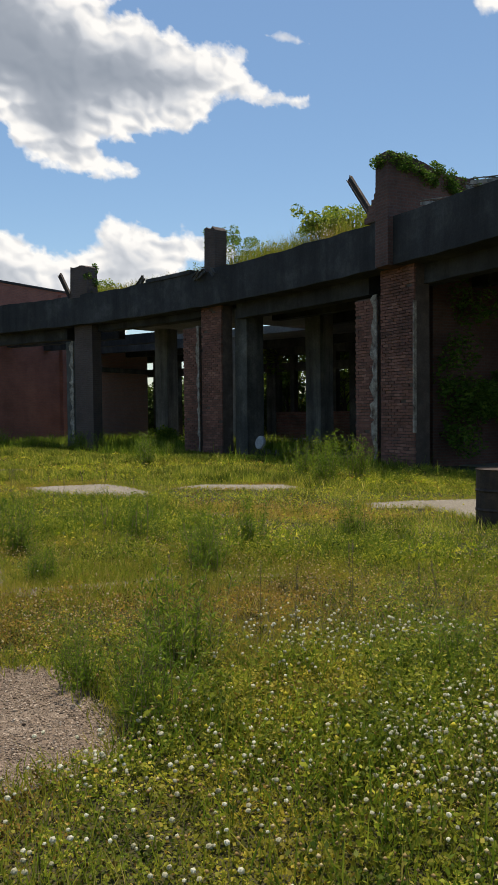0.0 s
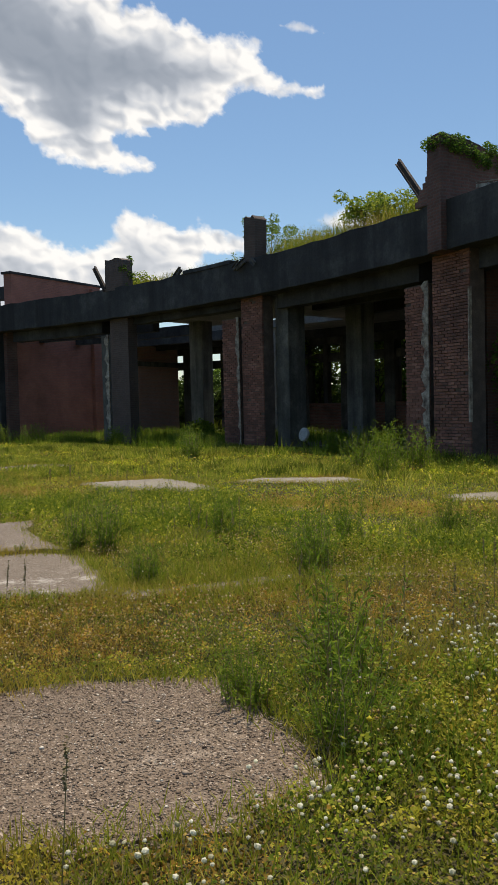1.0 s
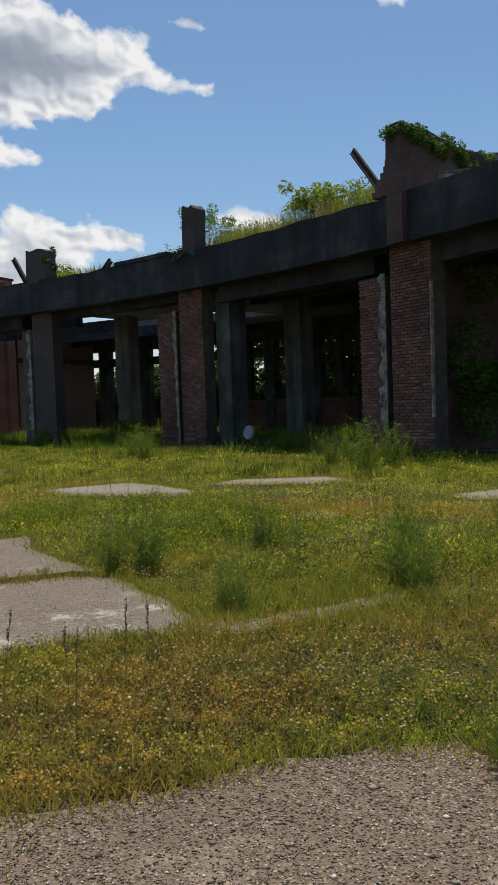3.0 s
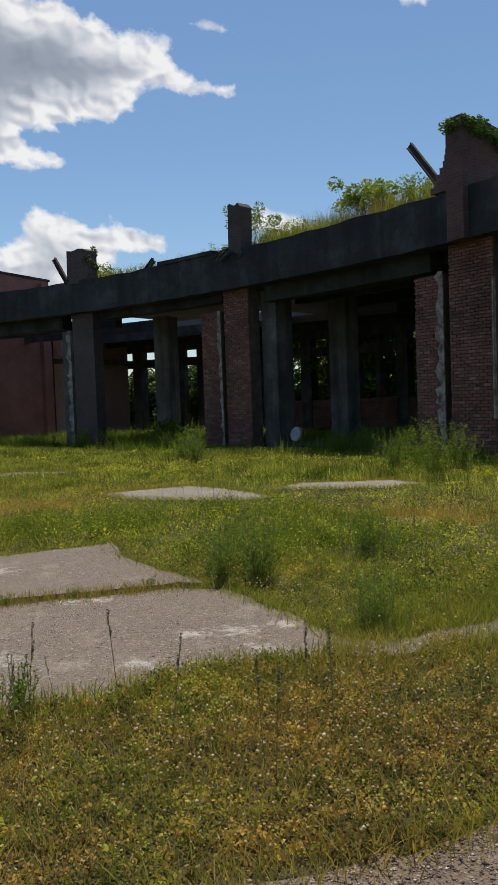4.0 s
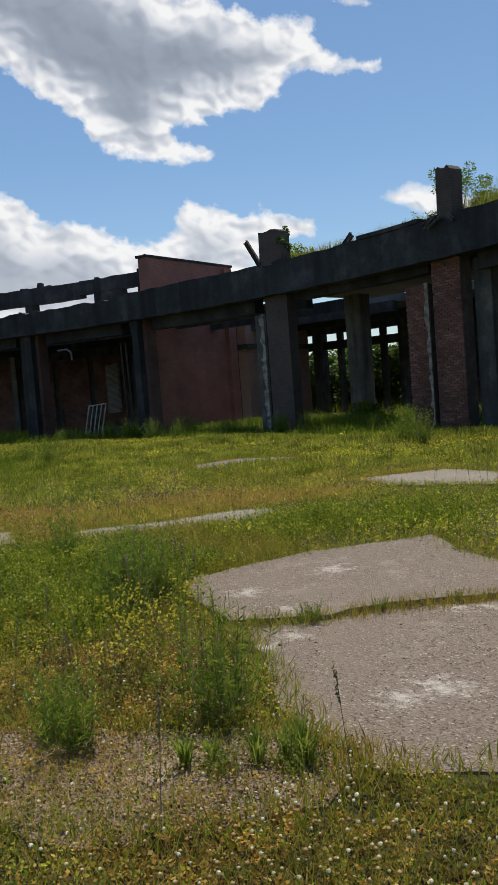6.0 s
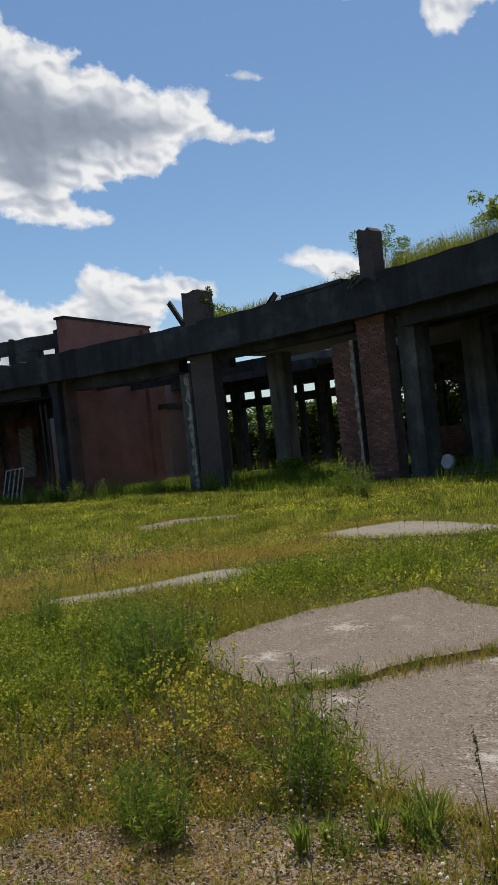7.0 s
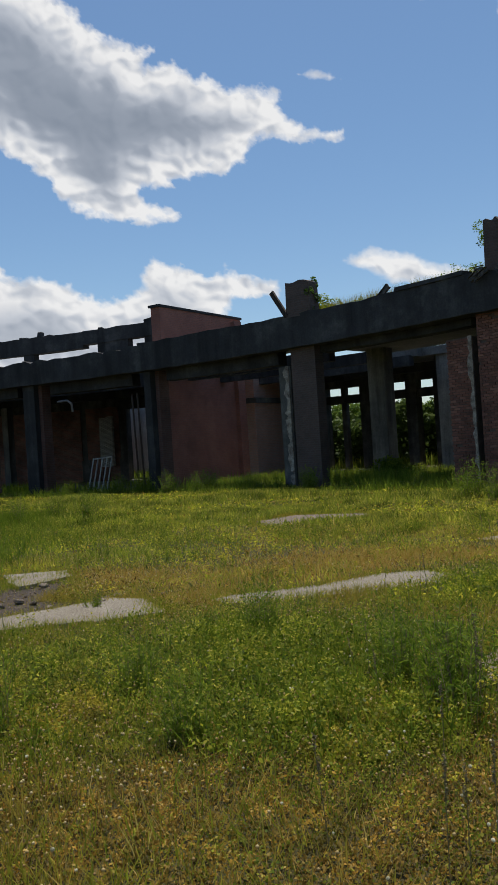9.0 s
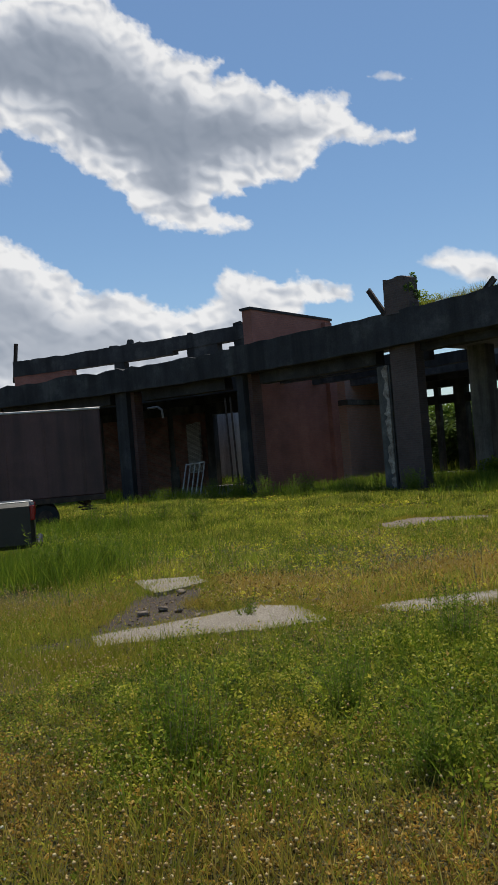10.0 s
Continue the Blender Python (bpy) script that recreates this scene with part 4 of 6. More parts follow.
def cloud(label, rim, seed, step=0.11, fray=1.0, deep=3.0, grey=0.75):
    """A cumulus on the far sky: a rough outline in degrees (bearing, height), frayed and billowed by fractal noise."""
    P = np.array(rim)
    az, el = np.arange(P[:, 0].min() - 1.0, P[:, 0].max() + 1.0, step), np.arange(P[:, 1].min() - 1.0, P[:, 1].max() + 1.0, step)
    A, E = np.meshgrid(az, el)
    far = np.full(A.shape, 99.0)
    for (x0, y0), (x1, y1) in zip(rim, rim[1:] + rim[:1]):
        t = np.clip(((A - x0) * (x1 - x0) + (E - y0) * (y1 - y0)) / ((x1 - x0) ** 2 + (y1 - y0) ** 2), 0, 1)
        far = np.minimum(far, np.hypot(A - x0 - t * (x1 - x0), E - y0 - t * (y1 - y0)))
    D = np.where(inside(rim, A, E), far, -far)
    pts = list(zip(A.ravel(), E.ravel()))
    F = np.array([noise.fractal((x * 0.5, y * 0.65, seed), 0.7, 2.1, 7) for x, y in pts]).reshape(A.shape)
    B = np.array([abs(noise.noise((x * 0.8 + 3, y * 1.0, seed + 5.0))) + 0.5 * abs(noise.noise((x * 1.7, y * 2.1, seed + 7.0))) + 0.25 * abs(noise.noise((x * 3.6, y * 4.2, seed + 8.0))) for x, y in pts]).reshape(A.shape)
    whole = D.copy()
    D = D + fray * (0.55 * F - 0.55 * (B - 0.35))
    # billows are bright on the side of the sun, which stands high; the deep middle is a smooth blue-grey
    H = np.array([noise.fractal((x * 0.22, y * 0.34, seed + 20.0), 1.0, 2.0, 3) for x, y in pts]).reshape(A.shape)
    puff = np.array([1 - abs(noise.noise((x * 0.34 + 0.1 * y, y * 0.5, seed + 30.0))) * 1.8 + 0.42 * (1 - abs(noise.noise((x * 0.8, y * 1.15 - 0.2 * x, seed + 33.0))) * 1.6) + 0.10 * noise.noise((x * 2.1, y * 2.7, seed + 36.0)) for x, y in pts]).reshape(A.shape)
    bulk = puff + 0.3 * np.clip(D, 0, 3)
    k = max(1, int(0.35 / step))
    slope = (bulk - np.roll(np.roll(bulk, -k, axis=0), k, axis=1)) / (k * step)
    core = np.clip((0.75 * whole + 0.25 * D + 0.45 * H - 0.7) / deep, 0, 1)
    core = core * core * (3 - 2 * core)
    relief = np.clip(slope * 0.17, -0.30, 0.16) * np.clip(D * 1.6, 0, 1) * (1 - 0.72 * core)
    lit = np.clip(0.93 - grey * core * (0.95 + 0.15 * H) + relief, 0.02, 1)
    keep = D > 0.0
    ids = -np.ones(D.shape, dtype=int)
    verts, faces, th, li = [], [], [], []
    for j, i in np.argwhere(keep[:-1, :-1] | keep[1:, :-1] | keep[:-1, 1:] | keep[1:, 1:]):
        q = []
        for jj, ii in ((j, i), (j, i + 1), (j + 1, i + 1), (j + 1, i)):
            if ids[jj, ii] < 0:
                ids[jj, ii] = len(verts)
                ra, re = radians(A[jj, ii]), radians(E[jj, ii])
                verts.append((FAR * math.cos(re) * math.cos(ra), FAR * math.cos(re) * math.sin(ra), FAR * math.sin(re)))
                th.append(min(1.0, max(0.0, float(D[jj, ii]))))
                li.append(float(lit[jj, ii]))
            q.append(int(ids[jj, ii]))
        faces.append(q)
    me = mesh_from("cloud", verts, faces, CLOUD)
    for key, vals in (("thick", th), ("lit", li)):
        me.attributes.new(key, "FLOAT", "POINT").data.foreach_set("value", vals)
    solo("cloud", me, label, "cloud", "summer clouds", "structure")


cloud("large white cumulus with a grey underside", [(133.8, 30.0), (131.4, 28.5), (129.4, 27.3), (125.9, 26.3), (126.5, 25.6), (124.4, 25.3), (120.4, 24.1), (117.7, 23.6), (117.2, 22.4), (115.8, 21.2), (113.0, 20.7), (113.2, 20.1), (116.0, 20.2), (118.4, 20.5), (119.6, 20.0), (119.9, 19.3), (121.7, 18.4), (125.1, 18.3), (125.3, 17.7), (127.2, 17.7), (125.0, 16.0), (127.8, 15.5), (131.1, 16.0), (133.2, 17.4), (134.0, 18.7), (136.9, 20.1), (138.1, 21.2), (140.6, 22.2), (144.6, 22.9), (149.0, 24.5), (150.2, 27.5), (147.1, 30.1), (140.8, 30.5), (137.5, 31.1)], 3.0, 0.08, 0.9, 3.2, 0.72)
cloud("low bank of white cumulus above the roof", [(142.0, 16.0), (140.2, 15.2), (138.0, 13.9), (136.8, 12.6), (134.2, 12.2), (132.5, 11.7), (130.5, 10.8), (128.5, 11.2), (127.7, 12.6), (126.9, 13.7), (124.9, 12.9), (123.2, 12.1), (122.2, 12.5), (120.2, 11.8), (117.9, 10.9), (118.1, 10.1), (121.0, 10.2), (122.5, 8.7), (126.2, 4.9), (142.9, 4.4), (153.0, 6.5), (152.3, 17.7), (145.1, 17.4)], 11.0, 0.085, 0.9, 3.4, 0.46)
cloud("small white cumulus above the overgrown roof", [(113.7, 12.4), (111.7, 13.1), (111.0, 13.0), (109.2, 12.6), (107.1, 11.7), (104.6, 10.9), (104.7, 9.8), (107.2, 10.3), (110.3, 10.5), (112.6, 11.7)], 21.0, 0.09, 0.5, 2.5, 0.3)
cloud("thin white wisp of cloud", [(115.9, 24.3), (114.3, 24.5), (112.8, 23.7), (114.4, 23.8)], 31.0, 0.05, 0.45, 3.0, 0.2)
cloud("bright ragged cloud high in the sky", [(102.9, 27.6), (102.7, 29.3), (96.8, 28.4), (95.9, 26.1), (98.9, 25.1), (100.1, 24.2), (101.9, 24.9)], 41.0, 0.10, 0.8, 3.0, 0.4)
cloud("thin bright cloud high in the sky", [(113.8, 28.6), (112.1, 29.7), (106.7, 28.9), (106.8, 27.6), (110.3, 28.0)], 51.0, 0.10, 0.8, 3.0, 0.3)
cloud("torn bit of cloud", [(141.6, 21.3), (141.0, 19.5), (143.1, 18.6), (144.5, 20.6)], 61.0, 0.10, 0.7, 3.0, 0.3)

# ---- plants ----


def open_soil(xy, wobble=0.10):
    hit = np.zeros(len(xy), dtype=bool)
    r = np.random.RandomState(len(xy))
    for name, poly in PATCHES.items():
        got = inside(poly, xy[:, 0], xy[:, 1], wobble)
        if name in ("bare", "tan", "broken"):
            got &= r.uniform(size=len(xy)) < (0.95 if name == "broken" else 0.58)
        if PATCH_LOOK[name][0] == PALE_SLAB:
            # little grows along the yard side of the sunlit slabs
            got |= inside(poly, xy[:, 0] - 0.1, xy[:, 1] + 0.25, wobble) & (r.uniform(size=len(xy)) < 0.7)
        hit |= got
    return ~hit


def under_roof(xy, edge=1.5):
    r = np.hypot(xy[:, 0] - CX, xy[:, 1] - CY)
    return (r > RAD + edge)


def field(seed, n, x0, x1, y0, y1, thin=None, wobble=0.045):
    r = np.random.RandomState(seed)
    xy = np.column_stack([r.uniform(x0, x1, n), r.uniform(y0, y1, n)])
    keep = open_soil(xy, wobble)
    if thin is not None:
        keep &= r.uniform(size=n) < thin(xy[:, 0], xy[:, 1])
    return xy[keep]


def waves(x, y, f, s=0.0):
    """A cheap smooth field between 0 and 1."""
    return 0.5 + 0.25 * (np.sin(f * x + 1.7 * np.sin(f * 0.8 * y + s) + s) + np.sin(f * 1.1 * y + 1.4 * np.sin(f * 0.7 * x - s)))


def in_view(x, y):
    """The part of the yard before the walk."""
    return (y > 1.2) & (x < 3.2 - 0.1 * y + 0.5 * (y > 6)) & (x > -12.5 - 1.35 * y)


def leaves_flat(seed, xy, height, size):
    """Corners of small round-ish leaves that float over the soil at mixed heights."""
    r = np.random.RandomState(seed)
    n = len(xy)
    hgt = np.broadcast_to(height, (n,)) * r.uniform(0.05, 1.0, n) ** 1.4
    p = np.column_stack([xy, ground_z(xy[:, 0], xy[:, 1]) + hgt])
    nrm = np.column_stack([r.normal(0, 0.95, n), r.normal(0, 0.95, n), np.ones(n)])
    a = np.cross(nrm, r.normal(size=(n, 3)))
    a /= np.linalg.norm(a, axis=1)[:, None]
    b = np.cross(nrm, a)
    b /= np.linalg.norm(b, axis=1)[:, None]
    s = (np.broadcast_to(size, (n,)) * r.uniform(0.6, 1.3, n))[:, None]
    return np.stack([p - a * s, p - b * s * 0.7, p + a * s, p + b * s * 0.7], axis=1)


def heads_mesh(name, seed, xy, height, size, material):
    """The heads as closed balls, so that each has one tint."""
    r = np.random.RandomState(seed)
    n = len(xy)
    p = np.column_stack([xy, ground_z(xy[:, 0], xy[:, 1]) + np.broadcast_to(height, (n,)) * r.uniform(0.6, 1.2, n)])
    s = (size * r.uniform(0.7, 1.25, n))[:, None, None]
    six = np.array([(1, 0, 0), (0, 1, 0), (-1, 0, 0), (0, -1, 0), (0, 0, 0.9), (0, 0, -0.8)])[None]
    v = (p[:, None, :] + six * s).reshape(-1, 3).astype(np.float32)
    f = np.array([(0, 1, 4), (1, 2, 4), (2, 3, 4), (3, 0, 4), (1, 0, 5), (2, 1, 5), (3, 2, 5), (0, 3, 5)])
    faces = (f[None] + (np.arange(n) * 6)[:, None, None]).reshape(-1, 3).astype(np.int32)
    me = bpy.data.meshes.new(name)
    me.vertices.add(len(v))
    me.vertices.foreach_set("co", v.ravel())
    me.loops.add(faces.size)
    me.loops.foreach_set("vertex_index", faces.ravel())
    me.polygons.add(len(faces))
    me.polygons.foreach_set("loop_start", np.arange(len(faces), dtype=np.int32) * 3)
    me.polygons.foreach_set("loop_total", np.full(len(faces), 3, dtype=np.int32))
    me.materials.append(material)
    me.update(calc_edges=True)
    return me


def round_heads(name, seed, xy, height, size, material):
    """White heads as twelve-cornered balls of florets on thin stems."""
    r = np.random.RandomState(seed)
    g = (1 + 5 ** 0.5) / 2
    ico = np.array([(-1, g, 0), (1, g, 0), (-1, -g, 0), (1, -g, 0), (0, -1, g), (0, 1, g), (0, -1, -g), (0, 1, -g), (g, 0, -1), (g, 0, 1), (-g, 0, -1), (-g, 0, 1)]) / 1.9
    tri = np.array([(0, 11, 5), (0, 5, 1), (0, 1, 7), (0, 7, 10), (0, 10, 11), (1, 5, 9), (5, 11, 4), (11, 10, 2), (10, 7, 6), (7, 1, 8), (3, 9, 4), (3, 4, 2), (3, 2, 6), (3, 6, 8), (3, 8, 9), (4, 9, 5), (2, 4, 11), (6, 2, 10), (8, 6, 7), (9, 8, 1)])
    n = len(xy)
    p = np.column_stack([xy, ground_z(xy[:, 0], xy[:, 1]) + height * r.uniform(0.55, 1.2, n)])
    v = p[:, None, :] + ico[None] * (size * r.uniform(0.7, 1.25, n))[:, None, None] * r.uniform(0.8, 1.15, (n, 12, 1)) * np.array((1, 1, 0.85))
    faces = (tri[None] + (np.arange(n) * 12)[:, None, None]).reshape(-1, 3)
    return mesh_from(name, v.reshape(-1, 3), faces.tolist(), material)


def lumps(x, y):
    """Small mounds a hand or two across, with hollows between."""
    return np.clip(0.5 + 0.5 * (np.sin(17 * x + 3 * np.sin(9 * y)) * np.sin(15 * y + 3 * np.sin(8 * x + 1)) + 0.6 * np.sin(31 * x + 4 * y) * np.sin(29 * y - 6 * x)), 0.0, 1.0)


# where the yard is parched and where it is lush, as soft round spots (x, y, reach)
DRY_AT = [(-4.9, 4.7, 0.6), (-4.3, 5.0, 0.6), (-3.7, 5.5, 0.6), (-2.9, 5.6, 0.7), (-6.5, 11.4, 0.6), (-2.35, 2.5, 0.35), (-5.7, 3.7, 0.4), (-4.7, 3.85, 0.5), (-4.2, 4.1, 0.5), (-4.4, 3.05, 0.4), (-5.2, 11.3, 0.7), (-8.45, 4.2, 0.4),
          (-8.9, 4.8, 0.35), (-8.1, 3.1, 0.4), (-6.95, 2.85, 0.6), (-6.5, 3.15, 0.5), (-6.0, 3.2, 0.5), (-13.0, 10.3, 1.0), (-9.3, 3.35, 0.5), (-8.7, 3.9, 0.4), (-7.9, 3.6, 0.35), (-8.9, 3.0, 0.5), (-12.9, 9.6, 0.9), (-12.7, 7.5, 0.6),
          (-11.4, 9.7, 0.6), (-15.4, 6.9, 1.0), (-14.8, 8.4, 0.9), (-11.0, 3.1, 0.6), (-10.3, 3.4, 0.45), (-9.8, 3.5, 0.5), (-10.6, 2.8, 0.6), (-9.9, 2.9, 0.5), (-12.2, 2.6, 0.8), (-5.2, 2.6, 0.4)]
LUSH_AT = [(-6.7, 7.6, 0.5), (-6.7, 8.4, 0.6), (-5.9, 8.7, 0.7), (-9.9, 8.7, 0.6), (-9.4, 9.2, 0.6), (-5.7, 8.7, 0.6), (-6.6, 9.7, 0.8), (-10.8, 5.3, 0.7), (-10.2, 5.4, 0.6), (-10.0, 6.0, 0.6), (-10.1, 7.7, 0.6), (-9.3, 8.2, 0.6), (-8.7, 8.9, 0.6),
           (-10.3, 4.5, 0.5), (-9.7, 4.6, 0.5), (-11.0, 5.8, 0.6), (-8.6, 8.4, 0.5), (-11.6, 3.7, 0.5), (-9.8, 4.3, 0.4), (-11.2, 6.2, 0.6), (-1.2, 4.2, 0.8), (-0.6, 3.2, 0.7), (-1.8, 3.4, 0.6), (-0.2, 5.0, 0.8), (-4.6, 7.2, 0.6), (-3.4, 7.4, 0.7), (-2.4, 8.2, 0.8), (-12.0, 4.8, 0.7)]


def spots(where, x, y):
    """How deep a place lies in any of the spots, 0 to 1, with an uneven edge."""
    wx, wy = x + 0.12 * np.sin(5.3 * y + 2 * np.sin(3.1 * x)), y + 0.12 * np.sin(4.7 * x + 2 * np.sin(3.7 * y))
    out = np.zeros(np.shape(x))
    for cx, cy, rr in where:
        out = np.maximum(out, np.exp(-((wx - cx) ** 2 + (wy - cy) ** 2) / (rr * rr) * 1.1))
    return out


def carpet(seed, n, x0, x1, y0, y1, size, per, high, thin=None):
    """Low leaves over a stretch of the yard: two meshes, the green and the parched."""
    r = np.random.RandomState(seed)
    xy = field(seed, n, x0, x1, y0, y1, lambda x, y: in_view(x, y) * (0.45 + 0.55 * lumps(x, y)) * (1.0 if thin is None else thin(x, y)))
    if y0 > 13:
        xy = xy[~under_roof(xy, 0.5)]
    dry, lush = spots(DRY_AT, xy[:, 0], xy[:, 1]), spots(LUSH_AT, xy[:, 0], xy[:, 1])
    brown = r.uniform(size=len(xy)) < np.clip(0.95 * dry + 0.12 - 0.5 * lush, 0.02, 0.85)
    tall = high * (0.35 + 0.75 * lumps(xy[:, 0], xy[:, 1])) * (0.6 + 0.7 * waves(xy[:, 0], xy[:, 1], 1.7, 2)) * (1 + 0.9 * lush - 0.35 * dry)
    s = r.uniform(size[0], size[1], len(xy)) * (1 + 0.25 * lush)
    return [quads_mesh("clover", leaves_flat(seed + 70 + k, xy[m], tall[m], s[m])[:, :per], mat, per) for k, (m, mat) in enumerate(((~brown, CLOVER if y1 < 8 else YARD), (brown, PARCHED)))]


# a carpet of clover and low weeds, in rings of distance from the walk
for ring in ((1, 640000, -13.5, 2.0, 1.9, 4.6, (0.0055, 0.0100), 4, 0.10), (3, 360000, -16, 2.6, 4.6, 7.4, (0.0105, 0.0165), 3, 0.10), (5, 260000, -34, 3.5, 7.4, 17.0, (0.019, 0.030), 3, 0.11), (9, 150000, -50, 3.5, 15.0, 28.0, (0.035, 0.05), 3, 0.13)):
    green, brown = carpet(*ring)
    near = ring[0] == 1
    solo("clover", green, "low olive-green clover carpet" if near else "yellow-green low growth over the yard", "clover", kind="stuff")
    solo("clover", brown, "parched orange-brown clover patches" if near else "rusty dry growth between the slabs", "clover", kind="stuff")
# the same yard goes on behind the walk and to its sides
xy = field(51, 40000, -30, 16, -14, 2.1, lambda x, y: np.clip((2.1 - y) / 0.7, 0, 1))
solo("clover", quads_mesh("clover", leaves_flat(52, xy, 0.10, 0.05), CLOVER), "low olive clover behind the path", "clover", kind="stuff")
xy = field(53, 50000, 1.5, 20, 1.7, 20, lambda x, y: ~in_view(x, y) * 1.0)
xy = xy[~under_roof(xy, 0.5)]
solo("clover", quads_mesh("clover", leaves_flat(54, xy, 0.10, 0.045), CLOVER), "low green growth at the side of the yard", "clover", kind="stuff")
xy = field(55, 60000, -30, 20, -14, 20, lambda x, y: ~in_view(x, y) * 1.0)
xy = xy[~under_roof(xy, 0.8)]
solo("grass", quads_mesh("grass", blades(56, xy, 0.12, 0.012, 0.9), GRASS), "thin grass round the path", "grass", kind="stuff")

# grass
xy = field(7, 330000, -17, 2.6, 1.6, 8.0, lambda x, y: in_view(x, y) * np.clip(waves(x, y, 1.5, 4) * 1.6 - 0.4, 0.2, 1))
solo("grass", quads_mesh("grass", blades(8, xy, 0.05 + 0.13 * waves(xy[:, 0], xy[:, 1], 1.1) ** 1.5, 0.0042, 0.9), GRASS), "thin yard grass among clover", "grass", kind="stuff")
xy = field(9, 170000, -36, 3.5, 7.5, 18.0, lambda x, y: in_view(x, y) * np.clip(waves(x, y, 0.9, 5) * 1.5 - 0.2, 0.1, 1))
solo("grass", quads_mesh("grass", blades(10, xy, 0.05 + 0.16 * waves(xy[:, 0], xy[:, 1], 1.4) ** 2, 0.008, 0.9), YARD_GRASS), "uneven yellow-green grass over old paving", "grass", kind="stuff")
xy = field(11, 240000, -50, 3.5, 14.0, 28.0, lambda x, y: in_view(x, y) * 1.0)
xy = xy[~under_roof(xy, 0.8)]
solo("grass", quads_mesh("grass", blades(12, xy, 0.06 + 0.2 * waves(xy[:, 0], xy[:, 1], 0.9, 2) ** 1.5, 0.015, 0.8), YARD_GRASS), "bright sunlit grass before the roundhouse", "grass", kind="stuff")
# parched orange grass by the slabs
r = np.random.RandomState(62)
parched = np.concatenate([np.column_stack([r.normal(x, wx, n), r.normal(y, wy, n)]) for x, y, wx, wy, n in (
    (-12.3, 9.4, 0.6, 0.7, 6120), (-11.2, 10.6, 0.7, 0.4, 4080), (-12.6, 7.5, 0.35, 0.4, 3060), (-14.2, 8.4, 1.0, 0.4, 4420), (-15.6, 6.2, 0.7, 0.8, 5100), (-5.7, 10.6, 0.5, 0.35, 3740),
    (-4.0, 10.6, 0.7, 0.4, 2720), (-8.7, 4.0, 0.5, 0.35, 4420), (-7.8, 3.0, 0.4, 0.25, 4000), (-7.0, 2.6, 0.9, 0.3, 6200), (-5.6, 3.2, 0.5, 0.3, 2200), (-9.9, 3.1, 0.8, 0.5, 5100), (-5.0, 3.9, 0.5, 0.35, 3060), (-13.2, 13.0, 1.6, 0.8, 6120))])
parched = parched[open_soil(parched, 0.05) | ((np.abs(parched[:, 0] + 7.8) < 0.8) & (parched[:, 1] < 3.4) & (np.random.RandomState(64).uniform(size=len(parched)) < 0.5))]
solo("dry_grass", quads_mesh("dry_grass", blades(63, parched, np.clip(0.02 + 0.006 * parched[:, 1], 0.045, 0.08), np.clip(0.0008 * parched[:, 1], 0.003, 0.008), 1.2), DRY), "parched orange grass beside the slabs", "grass", kind="stuff")


def arc(seed, n, a0, a1, d0, d1):
    r = np.random.RandomState(seed)
    a, d = np.radians(r.uniform(a0, a1, n)), r.uniform(d0, d1, n)
    return np.column_stack([CX + (RAD + d) * np.cos(a), CY + (RAD + d) * np.sin(a)])


# tall growth along the foot of the building
xy = arc(13, 17000, 52, 112, -2.2, 0.3)
xy = xy[np.random.RandomState(14).uniform(size=len(xy)) < np.clip(waves(xy[:, 0], xy[:, 1], 0.9, 3) * 2.0 - 0.7, 0.03, 1)]
solo("tall_grass", quads_mesh("tall_grass", blades(15, xy, 0.46 * (0.3 + 0.9 * waves(xy[:, 0], xy[:, 1], 2.2, 1)), 0.012, 0.9), WEED), "tall green weeds along the foot of the building", "grass", kind="stuff")
xy = arc(16, 16000, 60, 108, 0.6, 6.0)
xy = xy[np.random.RandomState(17).uniform(size=len(xy)) < np.clip(waves(xy[:, 0], xy[:, 1], 0.7, 3) * 1.7 - 0.5, 0.02, 1)]
solo("tall_grass", quads_mesh("tall_grass", blades(18, xy, 0.5, 0.02, 0.5), WEED), "weeds growing into the open bays", "grass", kind="stuff")
xy = arc(73, 15000, 68.5, 86.5, 1.2, 7.5)
solo("tall_grass", quads_mesh("tall_grass", blades(74, xy, 0.42 * (0.3 + 0.9 * waves(xy[:, 0], xy[:, 1], 1.3, 2)), 0.016, 0.9), BRIGHT), "green growth on the floor under the open roof", "grass", kind="stuff")
xy = arc(19, 30000, 58, 108, 15.5, 28)
solo("tall_grass", quads_mesh("tall_grass", blades(20, xy, 0.6, 0.05, 0.5), BRIGHT), "sunlit grass behind the building", "grass", kind="stuff")

# clover heads: white and dense to the east, faded to the west
east = lambda x, y: np.clip((x + 2.7) / 1.3, 0, 1) * (0.35 + 0.65 * np.clip((y - 2.6) / 1.0, 0, 1)) * np.clip((5.7 - y) / 1.3, 0, 1)
xy = field(21, 42000, -3.2, 3.0, 1.8, 8, lambda x, y: east(x, y) * (0.10 + 0.90 * waves(x, y, 2.3, 1) ** 2) * (0.3 + 0.9 * waves(x, y, 6.1, 2)))
solo("clover_flowers", round_heads("clover_flowers", 22, xy, 0.16, 0.0095, PETAL), "white clover flower heads", "flowers", kind="stuff")
xy = field(71, 2600, -12, -2.6, 1.9, 6.2, lambda x, y: np.clip(spots([(-8.5, 3.4, 0.5), (-7.5, 2.5, 0.6), (-6.7, 2.85, 0.6), (-8.0, 3.0, 0.4), (-10.3, 5.2, 0.6), (-6.1, 3.1, 0.4)], x, y), 0.04, 1))
